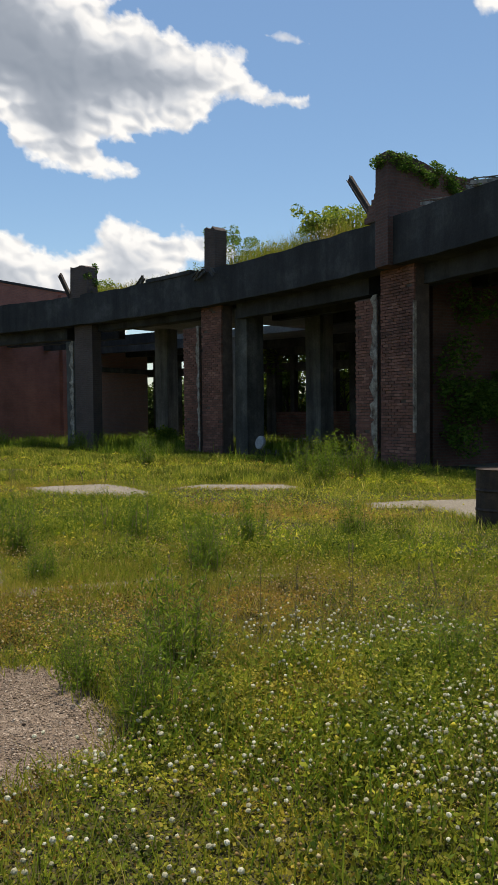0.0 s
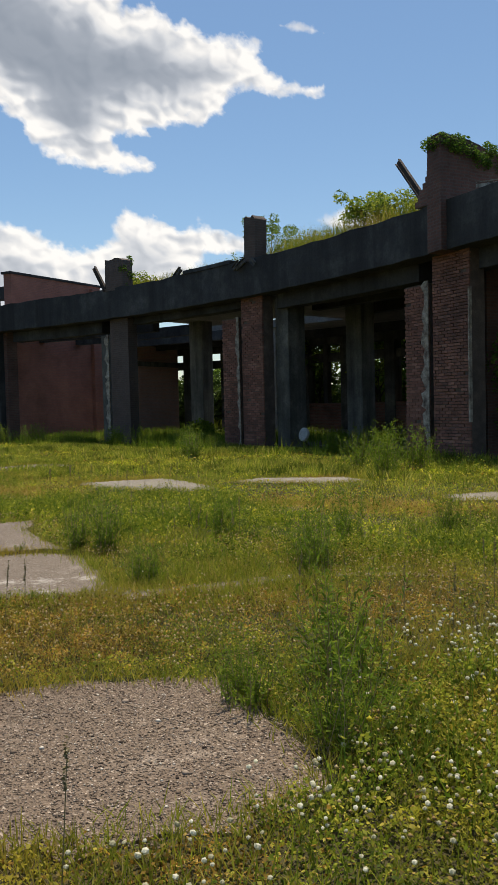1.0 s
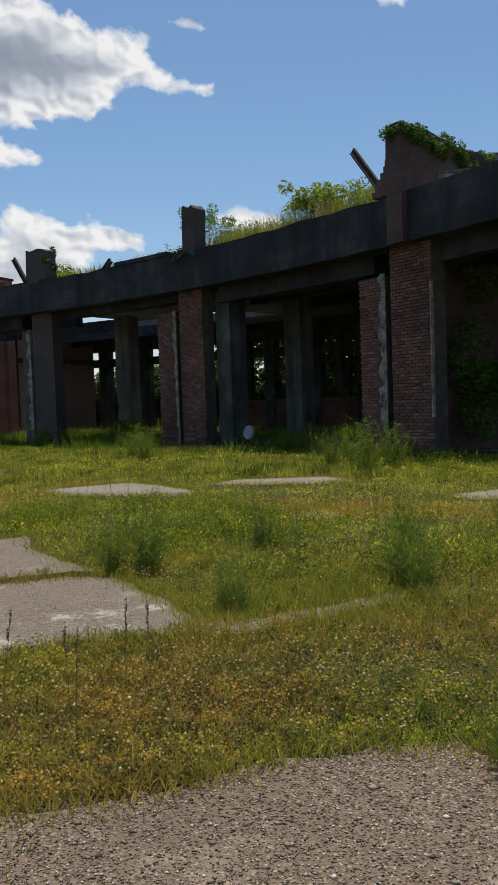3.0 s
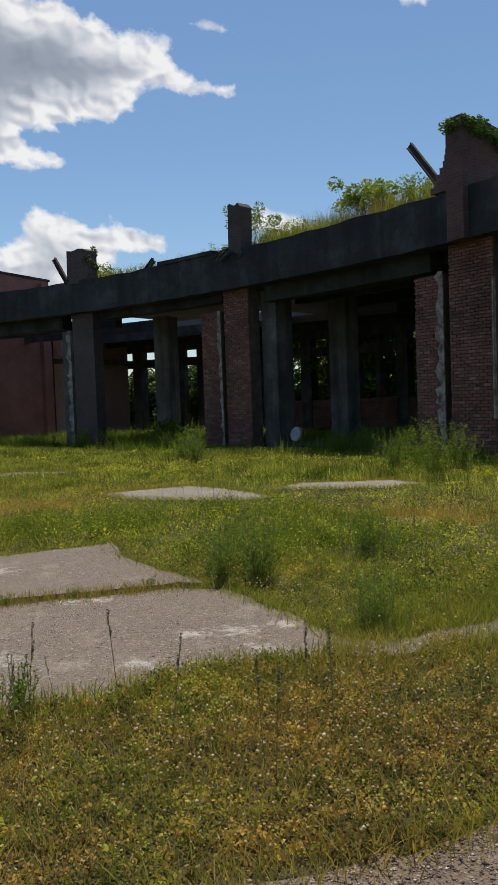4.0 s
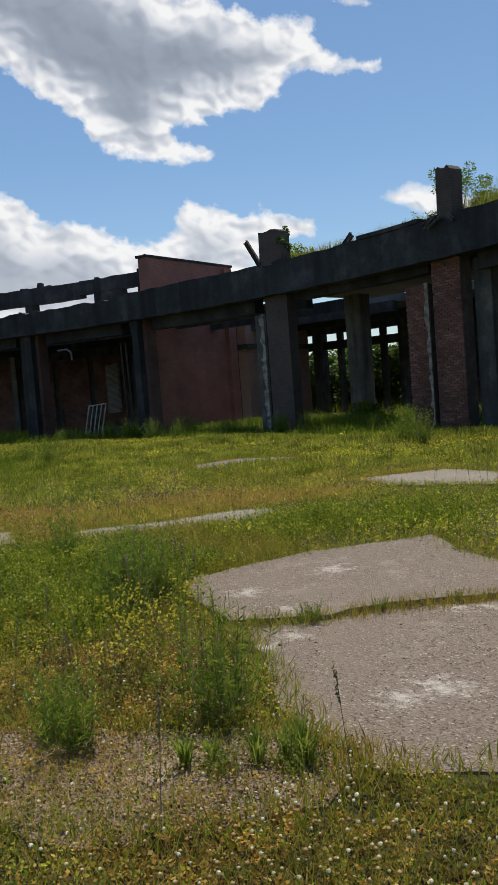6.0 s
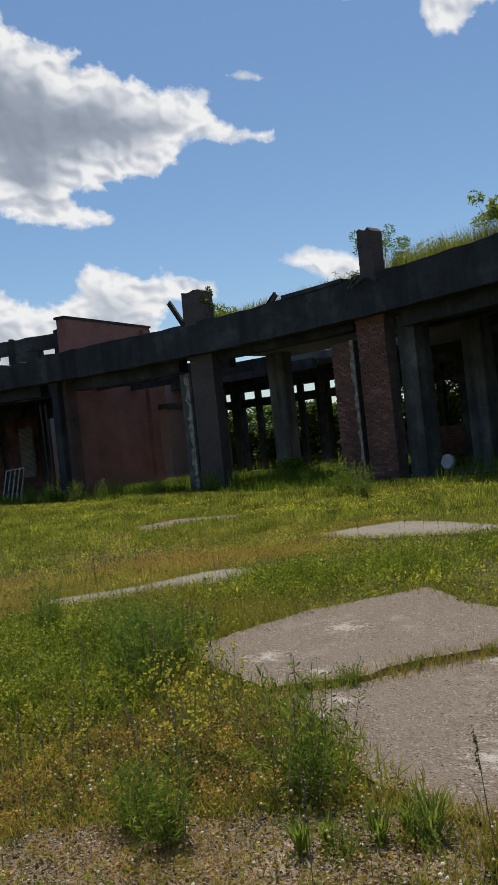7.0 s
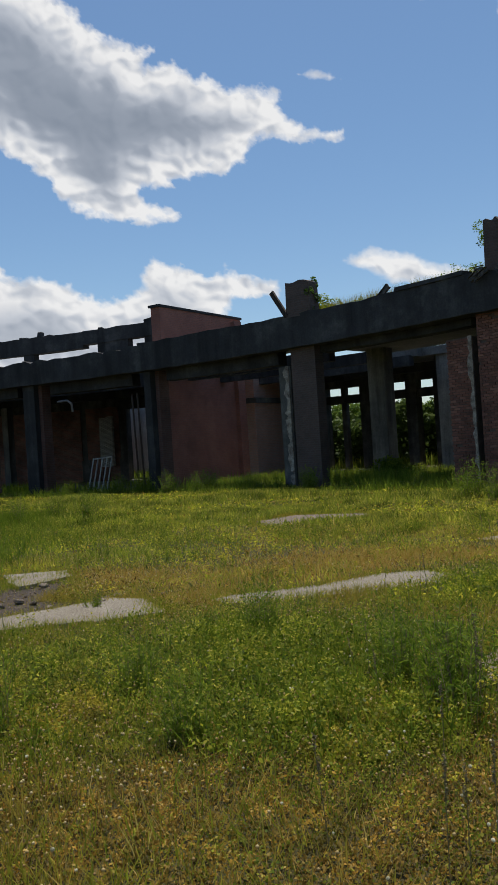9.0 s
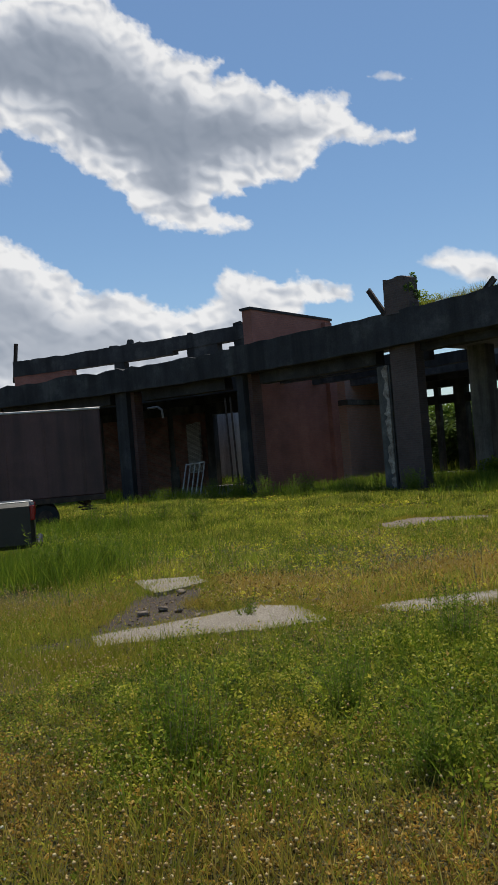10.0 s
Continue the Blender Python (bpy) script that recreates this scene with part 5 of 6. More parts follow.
solo("clover_flowers", round_heads("clover_flowers", 72, xy, 0.13, 0.0076, PETAL), "scattered white clover heads among weeds", "flowers", kind="stuff")
xy = field(23, 46000, -21, 2.6, 1.8, 9.5, lambda x, y: in_view(x, y) * np.clip(waves(x, y, 1.9, 2.5) * 1.7 - 0.5, 0.05, 1))
solo("clover_flowers", heads_mesh("clover_flowers", 24, xy, 0.12, 0.0088, FADED), "faded tan clover heads", "flowers", kind="stuff")
xy = field(25, 2600, -22, 2.0, 3, 18, lambda x, y: in_view(x, y) * np.clip(waves(x, y, 0.8, 6.5) * 2 - 0.9, 0.02, 1))
solo("yellow_flowers", heads_mesh("yellow_flowers", 26, xy, 0.24, 0.013, YELLOW), "small yellow weed flowers", "flowers", kind="stuff")

# loose stones on the bare patches
r = np.random.RandomState(27)
for name, n, lo, hi in (("gravel", 24000, 0.0025, 0.0075), ("apron", 6000, 0.002, 0.0065), ("upper", 3000, 0.002, 0.0065), ("bare", 6000, 0.0025, 0.009), ("broken", 1500, 0.006, 0.02)):
    P = np.array(PATCHES[name])
    xy = np.column_stack([r.uniform(P[:, 0].min(), P[:, 0].max(), n), r.uniform(P[:, 1].min(), P[:, 1].max(), n)])
    xy = xy[inside(PATCHES[name], xy[:, 0], xy[:, 1], 0.05)]
    size = r.uniform(lo, hi, len(xy)) * r.uniform(0.5, 1.3, len(xy)) * np.where(r.uniform(size=len(xy)) < 0.008, 2.6, 1.0)
    me = heads_mesh("loose_stones", 28, xy, 0.024, 1.0, STONES)
    v = np.empty(len(me.vertices) * 3, dtype=np.float32)
    me.vertices.foreach_get("co", v)
    v = v.reshape(-1, 6, 3)
    c = v.mean(axis=1, keepdims=True)
    c[:, :, 2] = ground_z(c[:, :, 0], c[:, :, 1]) + (0.044 if name == "upper" else 0.014)
    v = c + (v - v.mean(axis=1, keepdims=True)) / 1.0 * size[:, None, None] * r.uniform(0.6, 1.2, (len(xy), 6, 1)) * np.array((1, 1, 0.6))
    me.vertices.foreach_set("co", v.astype(np.float32).ravel())
    me.update()
    solo("loose_stones", me, "small loose stones on the bare patch", "stones", kind="stuff")


# lush low weeds in drifts
DRIFTS = [(x, y, reach * 1.25, reach * 1.1, int(46 * reach * reach + 8)) for x, y, reach in LUSH_AT] + [(-15.5, 11.5, 3.2, 1.8, 60), (-20.0, 12.0, 3.5, 2.0, 80), (-6.0, 16.0, 3.5, 1.2, 60), (-13.0, 12.5, 2.5, 1.5, 50), (-7.5, 10.4, 2.2, 0.6, 50)]
rnd = random.Random(31)
cs, rs = [], []
for x, y, wx, wy, count in DRIFTS:
    for i in range(count):
        px, py = rnd.gauss(x, wx * 0.55), rnd.gauss(y, wy * 0.55)
        if not open_soil(np.array([[px, py]]), 0.0)[0] or py < 2.4:
            continue
        h = rnd.uniform(0.06, 0.16)
        cs.append((px, py, gz(px, py) + h * 0.75))
        rs.append((rnd.uniform(0.10, 0.24), h))
solo("low_weeds", quads_mesh("low_weeds", foliage(33, cs, rs, 1500, 0.0135, 0.8), LUSH), "lush low green weeds in drifts", "weeds", kind="stuff")
soft = np.array(cs)
r = np.random.RandomState(34)
pick = soft[r.randint(0, len(soft), 16000)][:, :2] + r.normal(0, 0.13, (16000, 2))
pick = pick[open_soil(pick, 0.0)]
r2 = np.random.RandomState(39)
tall = np.column_stack([r2.normal(-20.0, 1.6, 5200), r2.normal(9.6, 1.5, 5200)])
tall = np.concatenate([tall, np.column_stack([r2.normal(-24.0, 1.8, 5200), r2.normal(14.0, 1.0, 5200)])])
tall = np.concatenate([tall, np.column_stack([r2.normal(-17.75, 0.5, 3200), r2.normal(7.9, 0.55, 3200)]), np.column_stack([r2.normal(-23.3, 1.2, 2600), r2.normal(14.7, 0.5, 2600)])])
height = 0.34 + 0.28 * (tall[:, 0] > -18.9) * (tall[:, 1] < 9.5) + 0.15 * (tall[:, 0] < -22)
solo("tall_grass", quads_mesh("tall_grass", blades(40, tall, height * 0.75, 0.007, 0.9), WEED), "tall grass round the parked trailer and truck", "grass", kind="stuff")
solo("low_weeds", quads_mesh("low_weeds", blades(35, pick, 0.24, 0.005, 0.9), WEED), "thin upright weed stems in the drifts", "weeds", kind="stuff")
# tufts along the edges of the paving
edge = []
for name, poly in PATCHES.items():
    for (x0, y0), (x1, y1) in zip(poly, poly[1:] + poly[:1]):
        n = int(math.hypot(x1 - x0, y1 - y0) * {"joint": 25, "upper": 200}.get(name, 420))
        f = r.uniform(size=n)
        edge.append(np.column_stack([x0 + (x1 - x0) * f, y0 + (y1 - y0) * f]) + r.normal(0, 0.075, (n, 2)))
edge = np.concatenate(edge)
solo("edge_grass", quads_mesh("edge_grass", blades(36, edge, 0.09, 0.0045, 1.1), GRASS), "grass creeping over the paving edges", "grass", kind="stuff")
# growth in the joint of the apron
a, b = np.array(JOINT[0]), np.array(JOINT[1])
f = r.uniform(size=1500)
line = a + (b - a) * f[:, None] + r.normal(0, 0.03, (1500, 2)) + 0.06 * np.sin(f * 21)[:, None]
line = line[r.uniform(size=1500) < np.clip(np.sin(f * 31 + 0.6) * 0.9 - 0.45, 0.015, 0.5)]
solo("joint_weeds", quads_mesh("joint_weeds", blades(37, line, 0.10, 0.004, 0.9), GRASS), "weeds in the slab joint", "weeds", kind="stuff")


def feathery_weed(seed, h, spread, label, material=WEED, stems=48, fine=1.0):
    """A clump of upright stems with thread-like leaves."""
    r = np.random.RandomState(seed)
    root = thing("weed", label, "weed", group="tall weeds in the yard")
    quads, leaves = [], []
    for i in range(stems):
        b = np.array([r.normal(0, spread * 0.22), r.normal(0, spread * 0.22), 0.0])
        tip = b * 1.25 + np.array([r.normal(0, spread * 0.26), r.normal(0, spread * 0.26), h * r.uniform(0.35, 1.12)])
        s = np.array([0.004, 0.0, 0]) * fine
        quads += [b - s, b + s, tip + s * 0.4, tip - s * 0.4]
        for k in range(26):
            f = r.uniform(0.12, 1.0)
            p = b + (tip - b) * f
            d = r.normal(size=3) * np.array((1, 1, 0.5)) + np.array((0, 0, 0.75))
            d /= np.linalg.norm(d)
            ln = h * 0.125 * (1.15 - 0.6 * f) * r.uniform(0.6, 1.3)
            side = np.cross(d, r.normal(size=3))
            side = side / np.linalg.norm(side) * 0.0075 * fine
            leaves += [p, p + d * ln * 0.5 + side, p + d * ln, p + d * ln * 0.5 - side]
    st = new("stalk", quads_mesh("stalk", np.array(quads), STALK))
    lv = new("foliage", quads_mesh("foliage", np.array(leaves), material))
    st.parent = lv.parent = root
    tagged(st, kind="stuff")
    tagged(lv, kind="stuff")
    return root


WEED_SPOTS = [(-2.53, 4.11, 0.62), (-2.26, 3.37, 0.5), (-6.10, 6.63, 0.6), (-3.74, 6.48, 0.5), (-3.92, 6.72, 0.62), (-5.47, 7.88, 0.55), (-6.39, 6.57, 0.5), (-4.86, 5.63, 0.42),
              (-9.32, 5.13, 0.55), (-9.20, 4.86, 0.6), (-9.70, 5.20, 0.5), (-7.61, 3.66, 0.55), (-8.02, 3.12, 0.4), (-8.2, 3.2, 0.34), (-2.9, 3.71, 0.3),
              (-11.51, 3.66, 0.45), (-11.72, 3.74, 0.45), (-11.2, 4.6, 0.4), (-10.38, 3.98, 0.42), (-9.84, 5.60, 0.5), (-9.34, 5.30, 0.55), (-6.15, 15.02, 0.8), (-6.58, 16.34, 0.95), (-5.90, 16.34, 0.9), (-7.17, 16.32, 0.8),
              (-1.17, 4.64, 0.4), (-12.33, 17.97, 0.8), (-13.09, 19.02, 0.9), (-21.06, 15.09, 0.8), (-22.26, 15.26, 0.7), (-11.12, 6.02, 0.5), (-17.5, 7.8, 0.75), (-17.8, 8.3, 0.8), (-17.3, 8.7, 0.65), (-22.6, 14.4, 0.7), (-23.4, 14.2, 0.75), (-4.07, 7.93, 0.6), (-3.24, 8.70, 0.5)]
foot = random.Random(41)
for i in range(20):
    p = polar(foot.uniform(56, 92), foot.uniform(-1.6, 0.2), 0)
    WEED_SPOTS.append((p.x, p.y, foot.uniform(0.5, 0.95)))
plants = [feathery_weed(100 + i, 1.0, 0.55, "blue-green feathery weed clump in the yard") for i in range(4)]
rnd = random.Random(5)
for i, (x, y, h) in enumerate(WEED_SPOTS):
    m = pose(x, y, gz(x, y), 0, 0, rnd.uniform(0, 360)) 
    src = plants[i % 4]
    ob = src if i < 4 else copy_thing(src, m)
    if i < 4:
        continue
    ob.scale = (h * 1.05, h * 1.05, h)
for i in range(4):
    x, y, h = WEED_SPOTS[i]
    plants[i].location, plants[i].scale = (x, y, gz(x, y)), (h * 1.05, h * 1.05, h)

small = [feathery_weed(200 + i, 0.3, 0.32, "small bushy green weed on the gravel edge", BRIGHT if i == 1 else WEED, 30, 0.9) for i in range(2)]
spots = [(-2.81, 3.62, 1.0, 0), (-7.06, 3.38, 0.8, 1), (-6.22, 3.80, 1.0, 0), (-7.97, 5.16, 0.6, 0), (-7.66, 5.52, 0.4, 0), (-7.28, 5.86, 0.4, 0), (-6.87, 6.30, 0.4, 0), (-5.25, 4.75, 0.4, 0), (-7.31, 3.24, 0.6, 1), (-13.46, 6.73, 0.8, 0)]
used = set()
for x, y, s, k in spots:
    ob = small[k] if k not in used else copy_thing(small[k], pose(x, y, gz(x, y) + 0.02, 0, 0, 50 * x))
    used.add(k)
    ob.location, ob.scale = (x, y, gz(x, y) + (0.02 if k == 0 else 0.0)), (s * 0.7, s * 0.7, s * 0.7)


def seed_stalk(seed):
    r = np.random.RandomState(seed)
    root = thing("seed_stalk", "thin dry seed stalk standing above the weeds", "weed", group="dry seed stalks")
    bm = bmesh.new()
    rod_into(bm, (0, 0, 0), (0.03, 0.01, 0.42), 0.0022, 0.0015, 5)
    part("stem", bm, STALK, root)
    p = foliage(seed, [(0.03, 0.01, 0.44), (0.02, 0.01, 0.36)], [(0.006, 0.05), (0.005, 0.04)], 30000, 0.007)
    sd = new("seed_head", quads_mesh("seed_head", p, STALK))
    sd.parent = root
    return root


first = [seed_stalk(301), seed_stalk(302)]
first[0].location, first[1].location = (-2.79, 1.98, gz(-2.8, 2)), (-2.59, 2.08, gz(-2.6, 2))
rnd = random.Random(12)
for i in range(18):
    x = rnd.uniform(-9.0, -4.6)
    y = rnd.choice((3.3, 3.6, 4.0)) + rnd.uniform(-0.2, 0.5)
    if not open_soil(np.array([[x, y]]), 0.0)[0]:
        continue
    copy_thing(first[i % 2], pose(x, y, gz(x, y), rnd.uniform(-8, 8), rnd.uniform(-8, 8), rnd.uniform(0, 360)))


# more stalks in a fringe along the slabs and through the near weeds
FRINGE = [(-9.3, 5.2, 0.35, 0.3, 16, 1.0), (-8.6, 4.9, 0.25, 0.2, 10, 1.0), (-8.2, 3.3, 0.45, 0.25, 16, 1.0), (-7.5, 3.5, 0.2, 0.15, 6, 0.9), (-6.3, 3.9, 0.25, 0.2, 8, 0.8), (-9.3, 11.0, 0.8, 0.35, 22, 1.1), (-11.6, 7.7, 0.7, 0.5, 16, 1.0), (-4.9, 7.4, 0.9, 0.5, 14, 1.0), (-2.2, 5.2, 0.6, 0.6, 8, 1.0)]
rnd = random.Random(13)
for cx, cy, wx, wy, count, k in FRINGE:
    for i in range(count):
        x, y = rnd.gauss(cx, wx), rnd.gauss(cy, wy)
        if open_soil(np.array([[x, y]]), 0.0)[0]:
            ob = copy_thing(first[i % 2], pose(x, y, gz(x, y), rnd.uniform(-9, 9), rnd.uniform(-9, 9), rnd.uniform(0, 360)))
            ob.scale = (k * rnd.uniform(0.7, 1.1),) * 3


def leafy_tree(where, h, spread, seed, name="tree", label="", material=TREE_LEAF, leaf=0.11, per=260, trunk=0.14, group=""):
    """A tapered trunk, limbs that fork, and clumps of leaves at their ends."""
    r = random.Random(seed)
    root = thing(name, label, name, where, group)
    bm = bmesh.new()
    ends = []
    top = Vector((r.uniform(-0.2, 0.2), r.uniform(-0.2, 0.2), h * 0.45))
    rod_into(bm, (0, 0, -0.1), top, trunk, trunk * 0.6, 8)
    for i in range(7):
        t = i / 7 * 2 * math.pi + r.uniform(-0.4, 0.4)
        q = top + Vector((math.cos(t) * spread * r.uniform(0.35, 0.7), math.sin(t) * spread * r.uniform(0.35, 0.7), h * r.uniform(0.05, 0.4)))
        rod_into(bm, top - Vector((0, 0, h * r.uniform(0, 0.2))), q, trunk * 0.4, trunk * 0.15, 6)
        for k in range(3):
            e = q + Vector((r.uniform(-1, 1) * spread * 0.4, r.uniform(-1, 1) * spread * 0.4, r.uniform(-0.1, 0.3) * h))
            rod_into(bm, q, e, trunk * 0.15, trunk * 0.05, 5)
            ends.append(e)
    part("trunk", bm, BARK, root)
    rad = [(spread * r.uniform(0.16, 0.34), spread * r.uniform(0.14, 0.28)) for _ in ends]
    crown = new("crown", quads_mesh("crown", foliage(seed, ends, rad, per, leaf), material))
    crown.parent = root
    return root


# trees beyond the rear wall
rnd = random.Random(77)
src = [leafy_tree((0, 0, 0), 6.0, 3.0, 400 + i, "tree", "green broadleaf tree behind the roundhouse", group="trees behind the building", leaf=0.13, per=200) for i in range(3)]
n = 0
for a in np.arange(60, 110, 2.1):
    tall = 1.1 if a < 79 else (0.56 if a < 96 else 0.7)
    if 95 < a < 105:
        continue
    p = polar(a + rnd.uniform(-0.5, 0.5), rnd.uniform(17.5, 23.0), -0.02)
    s = tall * rnd.uniform(0.85, 1.15)
    ob = src[n] if n < 3 else copy_thing(src[n % 3], pose(*p, 0, 0, rnd.uniform(0, 360)))
    ob.location, ob.scale = p, (s, s, s)
    n += 1

# one half gets the shade-darkened leaf colour, the other the plain tree leaf
for seed, a0, a1, look_of, label in ((520, 79.5, 110, SHADE_LEAF, "dense thicket beyond the rear wall, shade in its leaf colour"), (523, 56, 79.5, TREE_LEAF, "lighter green thicket beyond the rear wall")):
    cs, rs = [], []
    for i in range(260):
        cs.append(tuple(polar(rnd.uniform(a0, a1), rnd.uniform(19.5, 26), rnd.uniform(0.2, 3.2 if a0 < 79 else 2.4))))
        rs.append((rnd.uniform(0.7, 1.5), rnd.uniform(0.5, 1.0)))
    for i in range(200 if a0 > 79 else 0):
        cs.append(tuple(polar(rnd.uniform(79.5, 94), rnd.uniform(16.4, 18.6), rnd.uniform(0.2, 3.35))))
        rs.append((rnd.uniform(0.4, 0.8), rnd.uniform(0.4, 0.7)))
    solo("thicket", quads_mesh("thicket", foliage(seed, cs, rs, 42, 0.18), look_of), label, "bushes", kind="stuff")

# two sunlit trees close behind the rear openings
leafy_tree(polar(79.3, 16.3, -0.02), 4.8, 2.2, 521, "tree", "sunlit young tree close behind the rear openings", BRIGHT, 0.10, 110, 0.09, "trees behind the building")
leafy_tree(polar(75.5, 16.3, -0.02), 4.6, 2.1, 522, "tree", "sunlit young tree close behind the rear openings", BRIGHT, 0.10, 110, 0.09, "trees behind the building")

# growth on the roof
leafy_tree(polar(61.91, 1.36, 5.55), 1.70, 1.06, 501, "shrub", "round leafy green shrub rooted in the roof", BRIGHT, 0.05, 620, 0.04)
leafy_tree(polar(59.97, 1.70, 5.55), 1.36, 0.85, 502, "shrub", "yellow-green shrub beside the broken gable", BRIGHT, 0.045, 420, 0.035)
leafy_tree(polar(67.27, 1.27, 5.55), 1.78, 1.06, 503, "shrub", "wispy half-bare shrub on the roof edge", TREE_LEAF, 0.04, 520, 0.035)
leafy_tree(polar(77.21, 1.27, 5.55), 1.06, 0.85, 504, "shrub", "low green shrub beside the brick stub", BRIGHT, 0.05, 420, 0.03)
leafy_tree(polar(69.56, 1.36, 5.55), 0.94, 0.77, 505, "shrub", "low twiggy shrub on the roof edge", TREE_LEAF, 0.035, 200, 0.03)
leafy_tree(polar(64.99, 1.70, 5.55), 1.10, 0.85, 508, "shrub", "thin green shrub in the roof grass", BRIGHT, 0.04, 260, 0.03)
xy = arc(506, 24000, 57.9, 77.4, 0.75, 3.2)
tallness = np.where(np.degrees(np.arctan2(xy[:, 1] - CY, xy[:, 0] - CX)) < 67.2, 0.9, 0.6)
solo("roof_grass", quads_mesh("roof_grass", blades(507, xy, tallness, 0.013, 0.6, 5.75), GRASS), "tall grass growing on the roof edge", "grass", kind="stuff")

# ivy
cs, rs = [], []
rnd = random.Random(9)
for i in range(300):
    d = rnd.uniform(-0.15, 8.6)
    top = 7.42 - (d + 0.2) * 0.125
    cs.append(tuple(polar(56.15 + rnd.uniform(-0.35, 0.3), d, top + rnd.uniform(-0.45, 0.08) * (0.5 + d * 0.22))))
    rs.append((rnd.uniform(0.13, 0.24), rnd.uniform(0.10, 0.2)))
solo("ivy", quads_mesh("ivy", foliage(510, cs, rs, 1500, 0.036), IVY), "dense green ivy over the broken gable top", "ivy", kind="stuff")
cs = [tuple(polar(76.5 + rnd.uniform(-0.2, 0.15), rnd.uniform(0, 0.6), 7.05 - 0.2 * k)) for k in range(6)]
solo("ivy", quads_mesh("ivy", foliage(511, cs, [(0.17, 0.17)] * 6, 1500, 0.04), IVY), "tuft of ivy on the brick stub", "ivy", kind="stuff")
cs, rs = [], []
for i in range(70):
    cs.append(tuple(polar(55.9 + rnd.uniform(-0.7, 0.2), rnd.uniform(1.6, 8), rnd.uniform(0.3, 4.6))))
    rs.append((rnd.uniform(0.3, 0.5), rnd.uniform(0.3, 0.55)))
solo("ivy", quads_mesh("ivy", foliage(512, cs, rs, 300, 0.06), IVY), "dark ivy over the shaded inner wall", "ivy", kind="stuff")
# a dark bush at the foot of the inside column
cs = [tuple(polar(75.6 + rnd.uniform(-0.9, 0.9), 3.3 + rnd.uniform(-0.5, 0.5), 0.3 + rnd.uniform(-0.2, 0.35))) for _ in range(14)]
solo("bush", quads_mesh("bush", foliage(513, cs, [(0.38, 0.3)] * 14, 500, 0.05), WEED), "dark bush round the foot of an inside column", "bush")


def grass_tuft(seed):
    """A tuft of broad bright blades that arch outwards."""
    r = np.random.RandomState(seed)
    root = thing("grass_tuft", "bright green broad-bladed grass tuft on gravel", "grass", group="grass tufts on the gravel")
    out = []
    for i in range(70):
        t, reach, h = r.uniform(0, 6.28), r.uniform(0.02, 0.11), r.uniform(0.10, 0.20)
        d, w = np.array((math.cos(t), math.sin(t), 0)), np.array((-math.sin(t), math.cos(t), 0)) * r.uniform(0.003, 0.0055)
        b = d * r.uniform(0, 0.03)
        p = [b, b + d * reach * 0.45 + np.array((0, 0, h * 0.7)), b + d * reach + np.array((0, 0, h))]
        out += [p[0] - w * 0.6, p[0] + w * 0.6, p[1] + w, p[1] - w, p[1] - w, p[1] + w, p[2] + w * 0.1, p[2] - w * 0.1]
    lv = new("foliage", quads_mesh("foliage", np.array(out), BRIGHT))
    lv.parent = root
    tagged(lv, kind="stuff")
    return root


tuft = grass_tuft(601)
tuft.location = (-7.04, 3.43, 0.012)
for i, (x, y, k) in enumerate(((-7.22, 3.36, 0.8), (-7.13, 3.45, 0.7), (-7.47, 3.22, 0.75), (-7.4, 3.3, 0.6))):
    ob = copy_thing(tuft, pose(x, y, 0.012, 0, 0, 77 * i))
    ob.scale = (k, k, k)


def yellow_weed(seed):
    """A thin branching weed with small yellow flowers at its tips."""
    r = np.random.RandomState(seed)
    root = thing("yellow_weed", "thin branching weed with small yellow flowers", "weed", group="yellow-flowered weeds")
    quads, leaves, tips = [], [], []
    for i in range(9):
        b = np.array([r.normal(0, 0.04), r.normal(0, 0.04), 0.0])
        tip = b + np.array([r.normal(0, 0.09), r.normal(0, 0.09), r.uniform(0.22, 0.42)])
        s = np.array([0.0018, 0, 0])
        quads += [b - s, b + s, tip + s * 0.5, tip - s * 0.5]
        for k in range(16):
            p = b + (tip - b) * r.uniform(0.15, 1.0)
            d = r.normal(size=3) + np.array((0, 0, 0.5))
            d = d / np.linalg.norm(d) * r.uniform(0.015, 0.03)
            w = np.cross(d, r.normal(size=3))
            w = w / np.linalg.norm(w) * 0.005
            leaves += [p, p + d * 0.5 + w, p + d, p + d * 0.5 - w]
        tips += [tip + r.normal(0, 0.018, 3) for _ in range(5)]
    for nm, me in (("stalk", quads_mesh("stalk", np.array(quads), STALK)), ("foliage", quads_mesh("foliage", np.array(leaves), LUSH)), ("blossom", quads_mesh("blossom", foliage(seed, tips, [(0.006, 0.006)] * len(tips), 10, 0.0075), YELLOW))):
        ob = new(nm, me)
        ob.parent = root
        tagged(ob, kind="stuff")
    return root


weeds = [yellow_weed(611), yellow_weed(612)]
rnd = random.Random(613)
for i in range(11):
    cx, cy = ((-8.62, 4.45), (-8.35, 3.95), (-8.2, 3.6))[i % 3]
    x, y, k = cx + rnd.gauss(0, 0.16), cy + rnd.gauss(0, 0.16), rnd.uniform(0.6, 1.05)
    ob = weeds[i] if i < 2 else copy_thing(weeds[i % 2], pose(x, y, gz(x, y), 0, 0, rnd.uniform(0, 360)))
    ob.location, ob.scale = (x, y, gz(x, y)), (k, k, k)

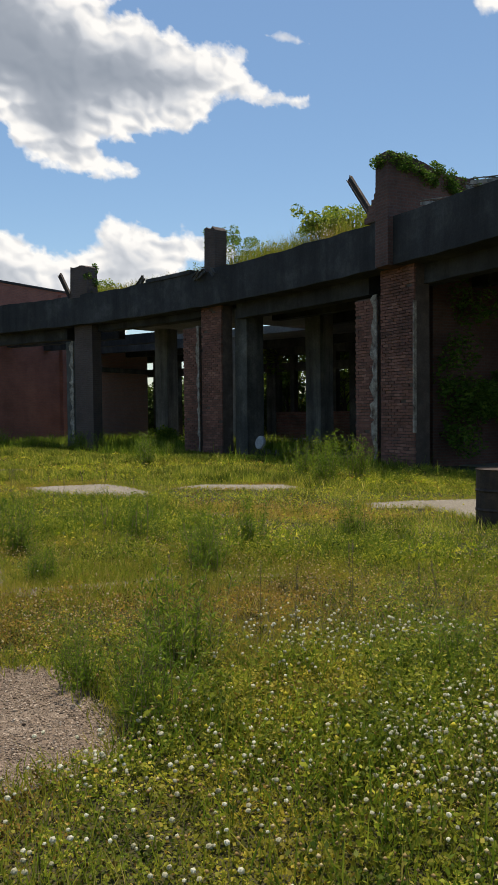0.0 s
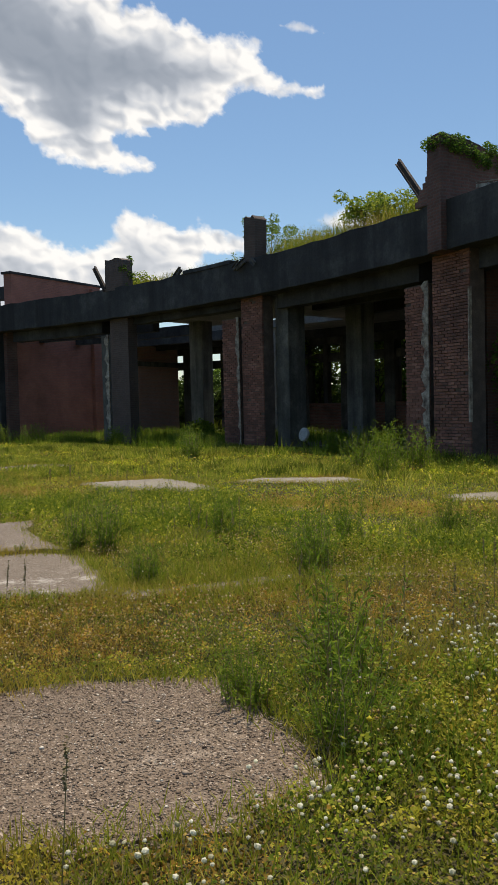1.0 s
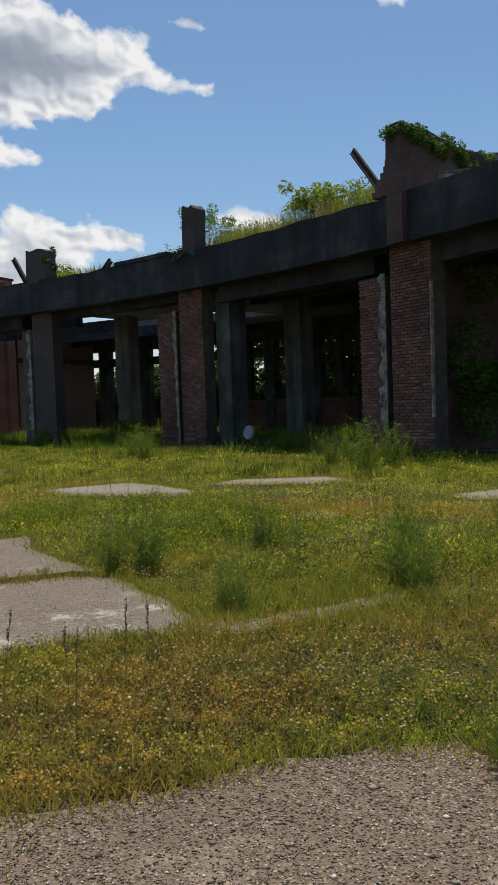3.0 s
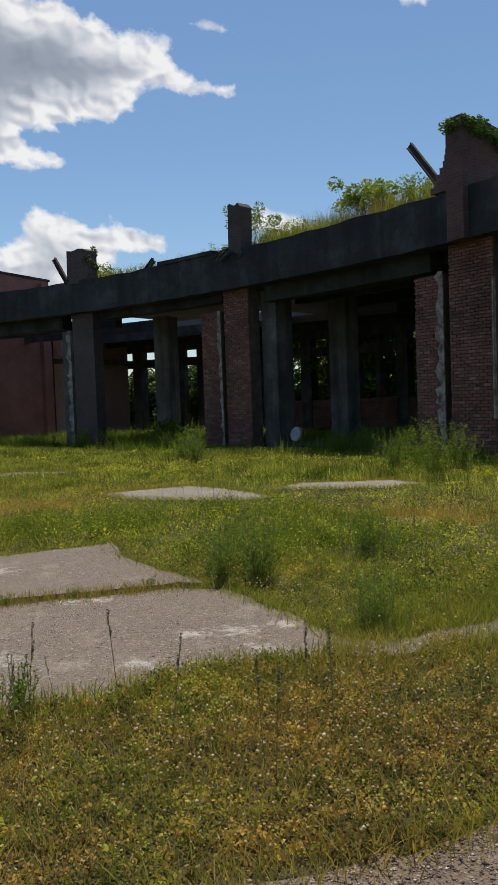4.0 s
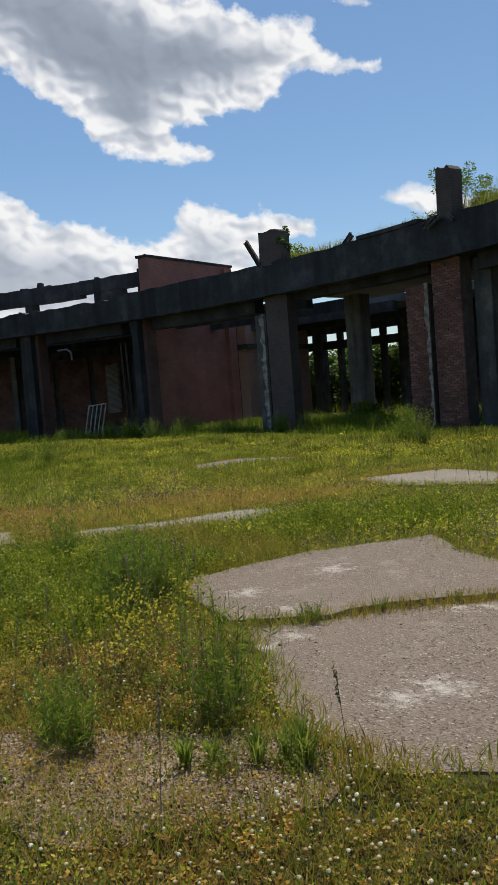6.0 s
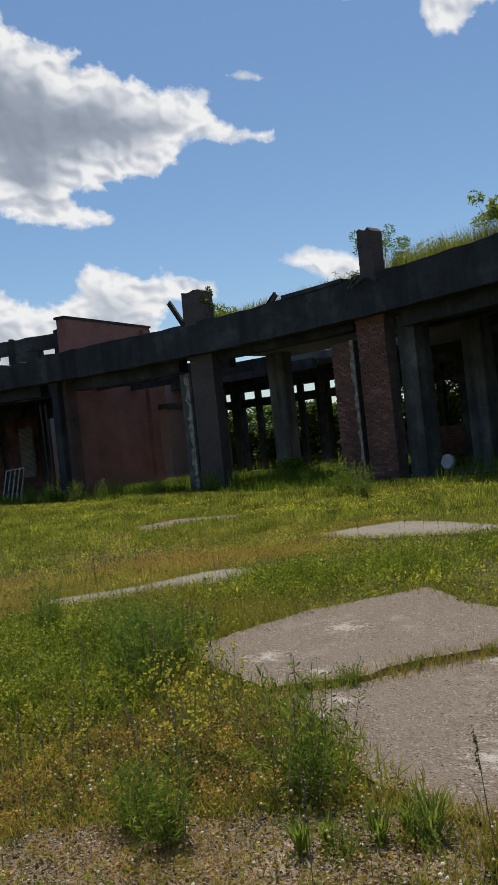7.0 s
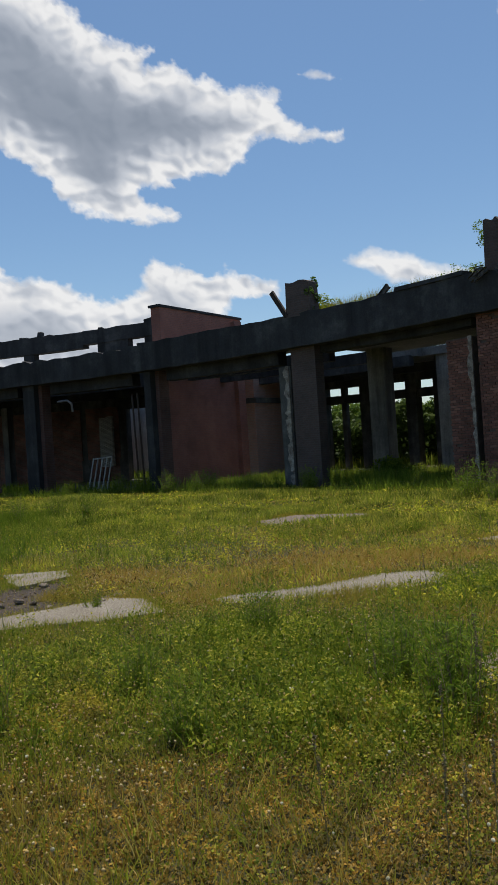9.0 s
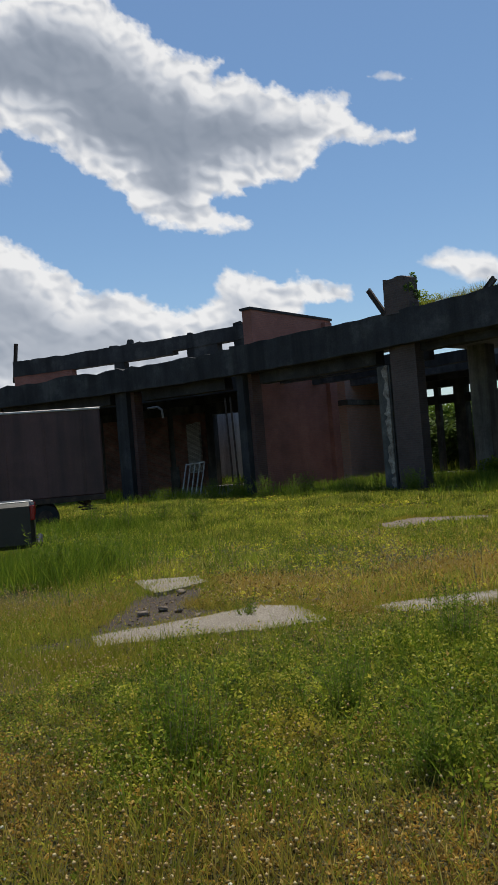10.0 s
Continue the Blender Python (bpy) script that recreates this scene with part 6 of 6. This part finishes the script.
# lumps of the broken slab
rnd = random.Random(620)
for i in range(9):
    x, y = rnd.choice(((-15.0, 7.3), (-14.3, 6.7), (-14.5, 6.1), (-13.6, 7.3)))
    x, y = x + rnd.gauss(0, 0.25), y + rnd.gauss(0, 0.2)
    k = rnd.uniform(0.04, 0.12)
    bm = bmesh.new()
    box_into(bm, pose(x, y, gz(x, y) + 0.03, rnd.uniform(-14, 14), rnd.uniform(-14, 14), rnd.uniform(0, 180)), k * 1.6, k, 0.04, 0.01)
    tagged(part("rubble", roughen(bm, 0.03, 6), SLAB), "broken lump of grey concrete lying in dirt", "rubble", "lumps of the broken slab")

# bricks of the two nearest piers: single pieces on the nearest pillar, joined courses on the rest
BW, BH, BD = 0.206, 0.062, 0.07
kinds = []
for k in range(4):
    bm = bmesh.new()
    box_into(bm, Matrix(), BW, BD, BH, 0.004)
    for v in bm.verts:
        v.co += noise.noise_vector(v.co * 9 + Vector((k * 7.0, 0, 0))) * 0.006
    me = bpy.data.meshes.new("brick")
    bm.to_mesh(me)
    bm.free()
    me.materials.append(BRICK_SINGLE)
    kinds.append(me)
cube = np.array([(x, y, z) for x in (-1, 1) for y in (-1, 1) for z in (-1, 1)]) * 0.5
sides = ((0, 1, 3, 2), (4, 6, 7, 5), (0, 4, 5, 1), (2, 3, 7, 6), (1, 5, 7, 3), (0, 2, 6, 4))
rnd = random.Random(630)
for owner, a0, a1, d, top, single in LAID:
    width = radians(a1 - a0) * (RAD + d)
    corners, count, row, z = [], 0, 0, 0.02
    while z < top - 0.06:
        u = -0.108 if row % 2 else 0.0
        while u < width - 0.03:
            u0, u1 = max(u, 0.0), min(u + BW, width)
            if u1 - u0 > 0.04 and rnd.random() > 0.012:
                a = a0 + math.degrees((u0 + u1) / 2 / (RAD + d))
                at = polar(a, d + 0.03 + rnd.uniform(-0.005, 0.007), z + BH / 2 + rnd.uniform(-0.002, 0.002))
                if single and u1 - u0 > 0.9 * BW and count < 300:
                    ob = new("brick", kinds[rnd.randrange(4)])
                    ob.parent = owner
                    ob.matrix_world = Matrix.Translation(at) @ pose(0, 0, 0, 0, rnd.uniform(-0.6, 0.6), a - 90)
                    count += 1
                else:
                    t = radians(a - 90)
                    c = cube * np.array((u1 - u0, BD, BH)) + np.array([rnd.uniform(-0.003, 0.003) for _ in range(24)]).reshape(8, 3)
                    c = np.column_stack([c[:, 0] * math.cos(t) - c[:, 1] * math.sin(t), c[:, 0] * math.sin(t) + c[:, 1] * math.cos(t), c[:, 2]]) + np.array(at)
                    corners.append(c)
            u += BW + 0.013
        z += BH + 0.014
        row += 1
    n = len(corners)
    if n:
        faces = [tuple(8 * i + q for q in f) for i in range(n) for f in sides]
        ob = new("brickwork", mesh_from("brickwork", np.concatenate(corners), faces, BRICK_COURSE))
        ob.parent = owner
        tagged(ob, "worn red brick courses", kind="stuff")
